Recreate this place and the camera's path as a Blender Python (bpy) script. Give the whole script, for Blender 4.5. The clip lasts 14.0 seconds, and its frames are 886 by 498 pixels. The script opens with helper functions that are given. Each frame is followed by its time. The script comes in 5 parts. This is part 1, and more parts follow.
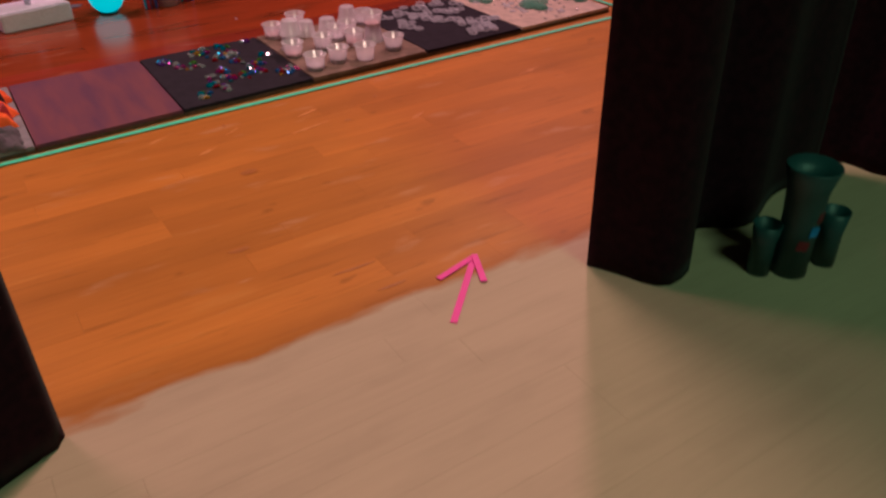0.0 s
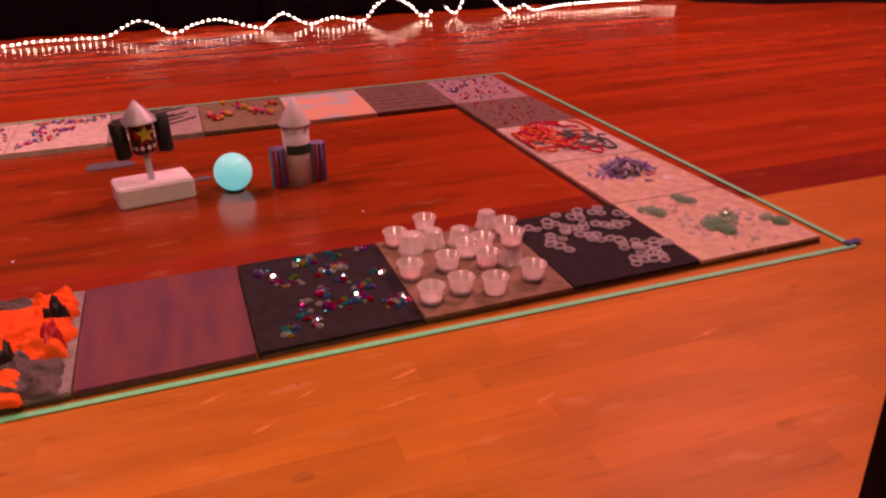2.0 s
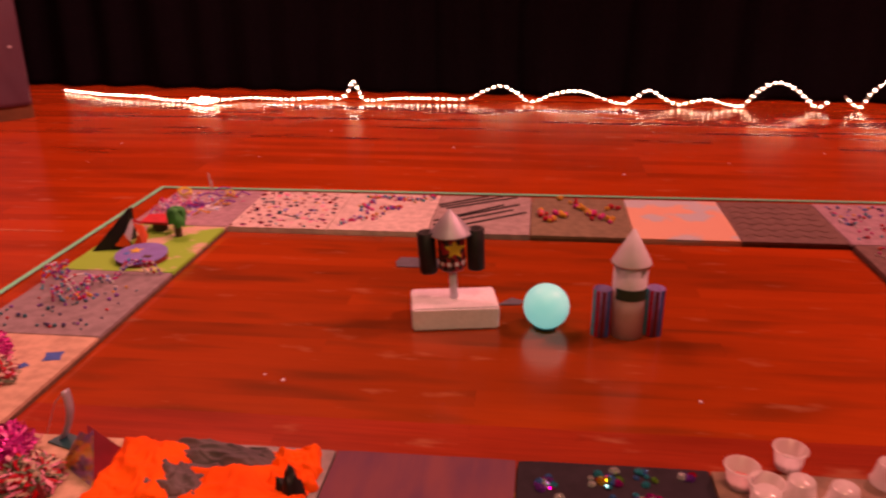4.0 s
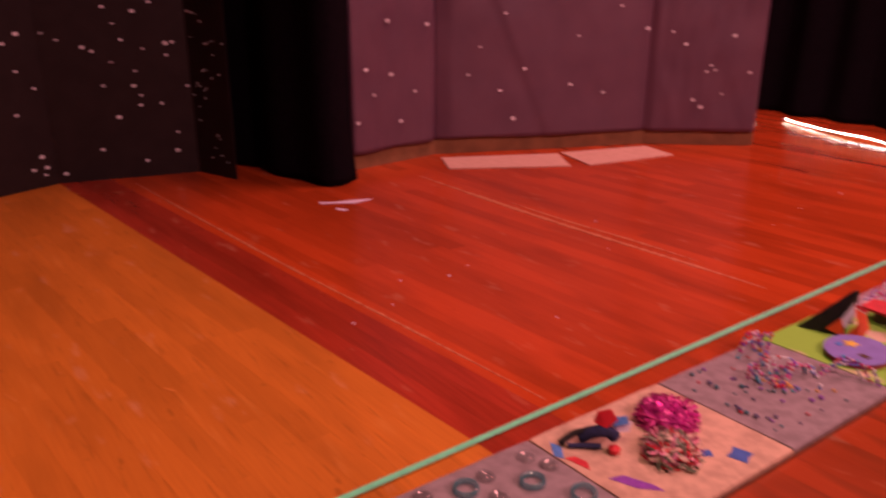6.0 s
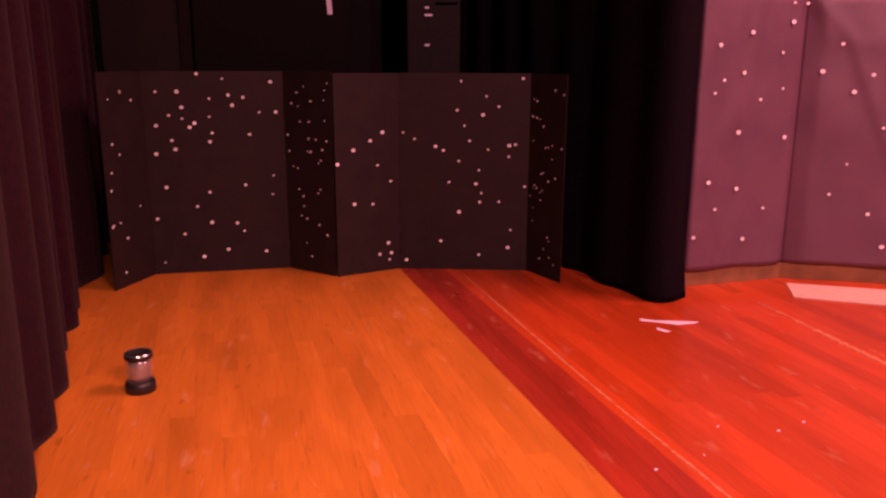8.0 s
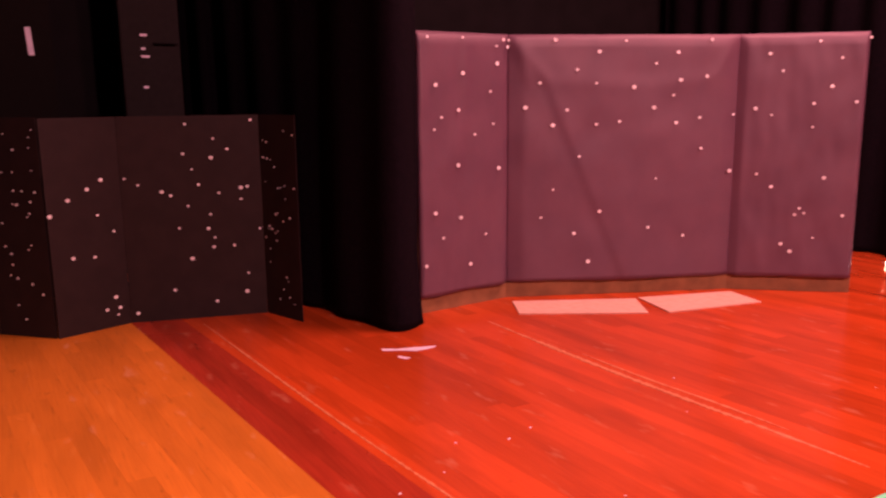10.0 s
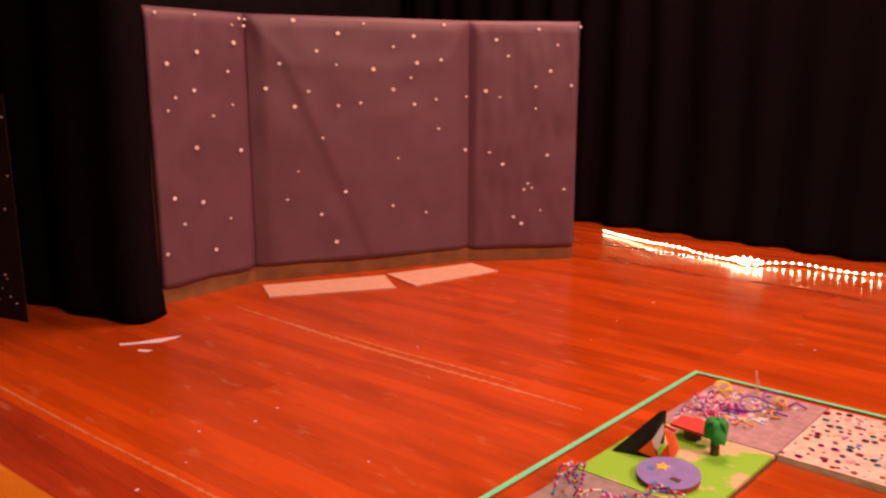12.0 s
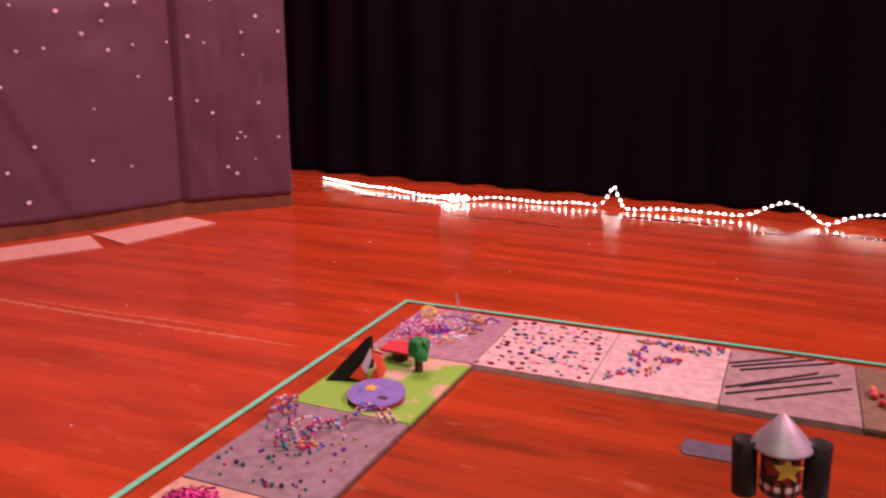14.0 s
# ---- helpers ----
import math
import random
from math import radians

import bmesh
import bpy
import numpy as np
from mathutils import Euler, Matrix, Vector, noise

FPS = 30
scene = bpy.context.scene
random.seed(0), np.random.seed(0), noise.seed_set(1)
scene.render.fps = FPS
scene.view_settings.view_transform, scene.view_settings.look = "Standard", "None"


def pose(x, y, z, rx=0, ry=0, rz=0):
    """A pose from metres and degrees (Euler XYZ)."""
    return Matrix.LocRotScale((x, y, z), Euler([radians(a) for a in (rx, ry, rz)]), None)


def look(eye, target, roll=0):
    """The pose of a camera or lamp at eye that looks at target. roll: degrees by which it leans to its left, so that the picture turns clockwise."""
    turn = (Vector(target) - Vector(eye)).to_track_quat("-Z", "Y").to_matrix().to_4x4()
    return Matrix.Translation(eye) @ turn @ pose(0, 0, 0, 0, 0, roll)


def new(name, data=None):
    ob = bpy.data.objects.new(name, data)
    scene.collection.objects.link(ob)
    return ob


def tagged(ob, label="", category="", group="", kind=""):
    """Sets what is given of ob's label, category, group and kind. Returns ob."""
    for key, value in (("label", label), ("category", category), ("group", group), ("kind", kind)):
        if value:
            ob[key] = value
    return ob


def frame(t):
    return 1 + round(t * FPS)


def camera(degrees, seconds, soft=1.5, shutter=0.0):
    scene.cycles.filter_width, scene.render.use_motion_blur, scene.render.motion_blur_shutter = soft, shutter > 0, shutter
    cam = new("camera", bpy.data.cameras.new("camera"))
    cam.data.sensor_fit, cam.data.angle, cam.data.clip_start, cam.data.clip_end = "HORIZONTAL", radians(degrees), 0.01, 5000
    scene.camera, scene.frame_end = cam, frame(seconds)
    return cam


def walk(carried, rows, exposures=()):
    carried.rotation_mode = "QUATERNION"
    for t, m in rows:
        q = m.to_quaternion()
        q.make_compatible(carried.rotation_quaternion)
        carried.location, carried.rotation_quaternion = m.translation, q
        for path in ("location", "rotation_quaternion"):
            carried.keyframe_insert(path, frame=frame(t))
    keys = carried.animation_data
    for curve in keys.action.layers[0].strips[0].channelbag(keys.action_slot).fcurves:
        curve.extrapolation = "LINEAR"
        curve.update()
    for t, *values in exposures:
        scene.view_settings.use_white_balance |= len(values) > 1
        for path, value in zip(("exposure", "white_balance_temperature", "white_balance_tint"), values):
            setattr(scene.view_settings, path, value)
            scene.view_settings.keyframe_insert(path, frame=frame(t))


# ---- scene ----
cam = camera(58.2, 14.0, 2.3, 0.3)
PATH = [
    (0, (1.061, -2.053, 0.805), (1.947, -0.624, -0.279), -0.8),
    (0.5, (1.199, -1.975, 0.842), (1.975, -0.425, -0.155), 0.2),
    (1, (1.278, -1.852, 0.857), (2.009, -0.241, -0.076), -0.1),
    (1.5, (1.34, -1.683, 0.886), (2.043, -0.022, 0.022), -0.5),
    (2, (1.423, -1.556, 0.889), (1.999, 0.168, 0.055), -0.9),
    (2.2, (1.474, -1.499, 0.909), (2.01, 0.253, 0.106), 0.2),
    (4.3, (1.515, -0.926, 0.954), (1.071, 0.891, 0.246), -0.0),
    (4.5, (1.491, -0.911, 0.956), (0.888, 0.86, 0.25), 0.2),
    (5, (1.411, -0.846, 0.943), (0.461, 0.757, 0.218), -0.1),
    (5.5, (1.274, -0.769, 0.945), (0.049, 0.629, 0.206), -0.5),
    (6, (1.148, -0.725, 0.986), (-0.368, 0.389, 0.305), 0.1),
    (6.5, (1.064, -0.688, 1.024), (-0.699, 0.04, 0.421), 0.5),
    (7, (1.018, -0.642, 1.035), (-0.869, -0.227, 0.519), 0.8),
    (7.2, (1.017, -0.644, 1.034), (-0.891, -0.312, 0.534), 0.6),
    (9.3, (1.047, -0.572, 1.03), (-0.763, 0.189, 0.649), -0.6),
    (9.5, (1.031, -0.58, 1.03), (-0.746, 0.255, 0.651), -0.5),
    (10, (1.07, -0.568, 1.034), (-0.633, 0.412, 0.661), -0.6),
    (10.5, (1.097, -0.547, 1.041), (-0.524, 0.564, 0.668), -0.5),
    (11, (1.116, -0.537, 1.035), (-0.417, 0.691, 0.658), -0.4),
    (11.5, (1.132, -0.524, 1.026), (-0.314, 0.802, 0.637), -0.3),
    (12, (1.145, -0.522, 1.018), (-0.189, 0.91, 0.605), -0.0),
    (12.5, (1.154, -0.513, 1.014), (-0.051, 1.022, 0.573), 0.3),
    (13, (1.168, -0.503, 0.994), (0.108, 1.128, 0.531), 0.7),
    (13.5, (1.182, -0.511, 0.988), (0.276, 1.204, 0.5), 0.8),
    (14, (1.26, -0.515, 0.987), (0.481, 1.252, 0.464), 0.4),
]
walk(cam, [(t, look(eye, target, roll)) for t, eye, target, roll in PATH],
     [(0.0, -0.2, 4400, -14), (0.3, 0.08, 5000, -6), (0.5, 0.27, 5300, 4), (1.0, 0.16, 6200, 33), (1.5, 0.05, 6500, 46), (2.2, -0.15, 6800, 41), (4.3, -0.12, 7900, 44), (5.5, -0.23, 6350, 15), (6.2, 0.08, 6100, 38),
    (7.2, 0.78, 6400, 50), (9.5, 0.82, 6400, 32), (10.5, 0.75, 6150, 22), (11.0, 0.68, 6500, 4), (12.0, 0.57, 6350, -26), (12.5, 0.52, 6300, -8), (13.0, 0.42, 5400, 16), (14.0, 0.34, 5000, 11)])

# ---- world, lights, exposure ----
world = bpy.data.worlds.new("world")
scene.world = world
world.use_nodes = True
world.node_tree.nodes["Background"].inputs[0].default_value = (0.5, 0.45, 0.5, 1)
world.node_tree.nodes["Background"].inputs[1].default_value = 0.01


def lamp(name, kind, m, power, color, size=0.3, spread=None, blend=0.6):
    data = bpy.data.lights.new(name, kind)
    data.energy, data.color = power, color
    if kind == "AREA":
        data.size = size
    else:
        data.shadow_soft_size = size
    if kind == "SPOT":
        data.spot_size, data.spot_blend = radians(spread), blend
    ob = new(name, data)
    ob.matrix_world = m
    return ob


# row of stage lamps on the batten above the middle of the stage, a front row above the apron, the lit house behind the curtain
lamp("stage_batten_lamp", "AREA", look((-0.7, 3.1, 4.3), (-0.8, 3.0, 0)), 180, (1.0, 0.36, 0.31), 1.6)
lamp("stage_batten_lamp", "AREA", look((4.9, 2.35, 4.3), (4.8, 2.2, 0)), 268, (1.0, 0.37, 0.31), 0.4)
lamp("apron_lamp", "SPOT", look((1.95, -0.5, 4.4), (0.8, -1.05, 0)), 440, (1.0, 0.49, 0.30), 0.25, 82, 1.0)
lamp("side_lamp", "SPOT", look((4.2, 1.2, 4.0), (-2.2, 1.9, 0.75)), 680, (1.0, 0.43, 0.40), 0.15, 70, 1.0)
lamp("house_lamp", "AREA", look((1.9, -4.4, 4.3), (1.9, -2.6, 0)), 60, (0.78, 1.0, 0.44), 1.2)


# ---- materials ----
def mat(name, color, rough=0.6, second=None, scale=30.0, bump=0.0, metal=0.0, spec=0.5, emit=None, power=0.0, trans=0.0,
        sheen=0.0, stretch=(1, 1, 1), mix=(0.35, 0.65), alpha=1.0, vary=0.0):
    m = bpy.data.materials.new(name)
    m.use_nodes = True
    nt = m.node_tree
    b = nt.nodes["Principled BSDF"]
    b.inputs["Roughness"].default_value = rough
    b.inputs["Metallic"].default_value = metal
    b.inputs["Specular IOR Level"].default_value = spec
    b.inputs["Transmission Weight"].default_value = trans
    b.inputs["Sheen Weight"].default_value = sheen
    b.inputs["Alpha"].default_value = alpha
    if emit:
        b.inputs["Emission Color"].default_value = (*emit, 1)
        b.inputs["Emission Strength"].default_value = power
    second = second or tuple(c * 0.72 for c in color)
    geo = nt.nodes.new("ShaderNodeNewGeometry")
    mp = nt.nodes.new("ShaderNodeMapping")
    mp.inputs["Scale"].default_value = stretch
    nt.links.new(geo.outputs["Position"], mp.inputs["Vector"])
    n1 = nt.nodes.new("ShaderNodeTexNoise")
    n1.inputs["Scale"].default_value = scale
    n1.inputs["Detail"].default_value = 6
    nt.links.new(mp.outputs[0], n1.inputs["Vector"])
    ramp = nt.nodes.new("ShaderNodeMapRange")
    ramp.inputs[1].default_value, ramp.inputs[2].default_value = mix
    nt.links.new(n1.outputs[0], ramp.inputs[0])
    cm = nt.nodes.new("ShaderNodeMix")
    cm.data_type = "RGBA"
    cm.inputs[6].default_value, cm.inputs[7].default_value = (*color, 1), (*second, 1)
    nt.links.new(ramp.outputs[0], cm.inputs[0])
    out = cm.outputs[2]
    if vary:
        info = nt.nodes.new("ShaderNodeObjectInfo")
        hsv = nt.nodes.new("ShaderNodeHueSaturation")
        mr = nt.nodes.new("ShaderNodeMapRange")
        mr.inputs[3].default_value, mr.inputs[4].default_value = 1 - vary, 1 + vary
        nt.links.new(info.outputs["Random"], mr.inputs[0])
        nt.links.new(mr.outputs[0], hsv.inputs["Value"])
        nt.links.new(out, hsv.inputs["Color"])
        out = hsv.outputs[0]
    nt.links.new(out, b.inputs["Base Color"])
    if bump:
        bp = nt.nodes.new("ShaderNodeBump")
        bp.inputs["Strength"].default_value = 0.5
        bp.inputs["Distance"].default_value = bump
        nt.links.new(n1.outputs[0], bp.inputs["Height"])
        nt.links.new(bp.outputs[0], b.inputs["Normal"])
    return m


def wood(name, light, dark, rough, bare=None, relief=0.06, dashes=0.0, ticks=0.0, edge=-1.09, island=False, tone=(0.82, 1.13), scuffs=0.2, smudge=0.42, spec=0.5, dark_middle=None):
    """Strip flooring: grain along x, colour shift from strip to strip, scuffs; bare boards beyond the worn edge."""
    m = bpy.data.materials.new(name)
    m.use_nodes = True
    nt = m.node_tree
    L = nt.links.new
    b = nt.nodes["Principled BSDF"]
    geo = nt.nodes.new("ShaderNodeNewGeometry")
    info = nt.nodes.new("ShaderNodeObjectInfo")
    rnd = geo.outputs["Random Per Island"] if island else info.outputs["Random"]
    off = nt.nodes.new("ShaderNodeVectorMath")
    off.operation = "MULTIPLY_ADD"
    comb = nt.nodes.new("ShaderNodeCombineXYZ")
    for i in range(3):
        L(rnd, comb.inputs[i])
    L(comb.outputs[0], off.inputs[0])
    off.inputs[1].default_value = (13.0, 29.0, 7.0)
    L(geo.outputs["Position"], off.inputs[2])

    def tex(scale, stretch, src, detail=5):
        mp = nt.nodes.new("ShaderNodeMapping")
        mp.inputs["Scale"].default_value = stretch
        L(src, mp.inputs["Vector"])
        n = nt.nodes.new("ShaderNodeTexNoise")
        n.inputs["Scale"].default_value, n.inputs["Detail"].default_value = scale, detail
        L(mp.outputs[0], n.inputs["Vector"])
        return n.outputs[0]

    def rng(src, a, c, lo=0.0, hi=1.0):
        r = nt.nodes.new("ShaderNodeMapRange")
        for i, v in enumerate((a, c, lo, hi)):
            r.inputs[i + 1].default_value = v
        L(src, r.inputs[0])
        return r.outputs[0]

    def mixc(f, a, c, mode="MIX"):
        x = nt.nodes.new("ShaderNodeMix")
        x.data_type, x.blend_type = "RGBA", mode
        is_socket = lambda v: isinstance(v, bpy.types.NodeSocket)
        L(f, x.inputs[0]) if is_socket(f) else None
        if not is_socket(f):
            x.inputs[0].default_value = f
        for k, v in ((6, a), (7, c)):
            if is_socket(v):
                L(v, x.inputs[k])
            else:
                x.inputs[k].default_value = (*v, 1)
        return x.outputs[2]

    grain = tex(9.0, (0.6, 14, 14), off.outputs[0], 7)
    patch = tex(1.6, (0.5, 2.2, 1), geo.outputs["Position"], 3)
    scuff = tex(5.5, (1.0, 3.0, 1), geo.outputs["Position"], 8)
    col = mixc(rng(grain, 0.35, 0.7), light, dark)
    val = nt.nodes.new("ShaderNodeHueSaturation")
    L(col, val.inputs["Color"])
    L(rng(rnd, 0, 1, *tone), val.inputs["Value"])
    col = mixc(rng(patch, 0.45, 0.72, 0.0, 0.5), val.outputs[0], tuple(c * 0.6 for c in light))
    blot = tex(3.2, (0.6, 2.2, 1), geo.outputs["Position"], 4)
    col = mixc(rng(blot, 0.48, 0.72, 0.0, smudge), col, tuple(c * 0.42 for c in dark))
    # darker brown round a given centre, ragged by noise, gone further out
    if dark_middle:
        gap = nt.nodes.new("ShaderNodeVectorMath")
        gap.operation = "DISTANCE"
        gap.inputs[1].default_value = dark_middle
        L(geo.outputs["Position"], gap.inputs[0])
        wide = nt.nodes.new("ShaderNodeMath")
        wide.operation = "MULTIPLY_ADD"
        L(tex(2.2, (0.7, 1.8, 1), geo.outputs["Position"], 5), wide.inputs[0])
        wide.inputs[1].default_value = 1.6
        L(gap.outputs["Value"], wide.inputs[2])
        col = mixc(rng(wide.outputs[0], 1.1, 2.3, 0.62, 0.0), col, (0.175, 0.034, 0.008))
    if dashes:
        dash = tex(2.0, (1.3, 5.5, 1), off.outputs[0], 1)
        part_of = rng(dash, 0.52, 0.70, 0.0, dashes)
        if dark_middle:
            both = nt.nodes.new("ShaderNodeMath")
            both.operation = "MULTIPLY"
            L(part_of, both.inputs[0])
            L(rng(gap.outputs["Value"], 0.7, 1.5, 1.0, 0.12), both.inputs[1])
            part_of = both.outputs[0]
        col = mixc(part_of, col, (0.085, 0.026, 0.008))
    knot = tex(9.0, (0.8, 1.6, 1), geo.outputs["Position"], 2)
    col = mixc(rng(knot, 0.735, 0.80, 0.0, 0.3), col, tuple(c * 0.3 for c in dark))
    fine = tex(13.0, (0.6, 3, 1), geo.outputs["Position"], 4)
    col = mixc(rng(fine, 0.69, 0.78, 0.0, scuffs), col, (0.70, 0.42, 0.25))
    col = mixc(rng(scuff, 0.62, 0.74, 0.0, scuffs), col, (0.66, 0.38, 0.22))
    if ticks:
        line = tex(5.0, (1.3, 16.0, 1), off.outputs[0], 3)
        col = mixc(rng(line, 0.62, 0.70, 0.0, ticks), col, tuple(c * 0.35 for c in dark))
        eye = tex(11.0, (0.9, 2.2, 1), off.outputs[0], 2)
        col = mixc(rng(eye, 0.70, 0.76, 0.0, ticks * 1.3), col, tuple(c * 0.3 for c in dark))
        rub = tex(6.0, (0.8, 5.0, 1), off.outputs[0], 6)
        col = mixc(rng(rub, 0.62, 0.74, 0.0, ticks * 0.6), col, (0.74, 0.36, 0.085))
    rough_out = rng(tex(0.9, (1, 1, 1), geo.outputs["Position"], 2), 0.3, 0.75, rough, rough + 0.08)
    b.inputs["Specular IOR Level"].default_value = spec
    if bare:
        sep = nt.nodes.new("ShaderNodeSeparateXYZ")
        L(geo.outputs["Position"], sep.inputs[0])
        wob = rng(tex(4.0, (1.2, 3, 1), geo.outputs["Position"], 6), 0.2, 0.8, -0.035, 0.035)
        add = nt.nodes.new("ShaderNodeMath")
        add.operation = "ADD"
        lean = rng(sep.outputs[0], -3.0, 1.0, 0.55, 0.0)
        far_side = nt.nodes.new("ShaderNodeMath")
        far_side.operation = "ADD"
        L(sep.outputs[1], far_side.inputs[0])
        L(lean, far_side.inputs[1])
        L(far_side.outputs[0], add.inputs[0])
        L(wob, add.inputs[1])
        f = rng(add.outputs[0], edge - 0.012, edge + 0.012, 1.0, 0.0)
        grime = rng(add.outputs[0], edge, edge + 0.10, 0.55, 0.0)
        col = mixc(grime, col, tuple(c * 0.4 for c in dark))
        worn = mixc(rng(grain, 0.35, 0.7), bare, tuple(c * 0.95 for c in bare))
        worn = mixc(rng(scuff, 0.5, 0.72, 0.0, 0.5), worn, tuple(c * 0.80 for c in bare))
        worn = mixc(rng(blot, 0.45, 0.7, 0.0, 0.3), worn, tuple(c * 1.15 for c in bare))
        col = mixc(f, col, worn)
        rm = nt.nodes.new("ShaderNodeMix")
        L(f, rm.inputs[0])
        L(rough_out, rm.inputs[2])
        rm.inputs[3].default_value = 0.6
        rough_out = rm.outputs[0]
    L(col, b.inputs["Base Color"])
    L(rough_out, b.inputs["Roughness"])
    bp = nt.nodes.new("ShaderNodeBump")
    bp.inputs["Strength"].default_value, bp.inputs["Distance"].default_value = relief, 0.0006
    L(grain, bp.inputs["Height"])
    L(bp.outputs[0], b.inputs["Normal"])
    return m


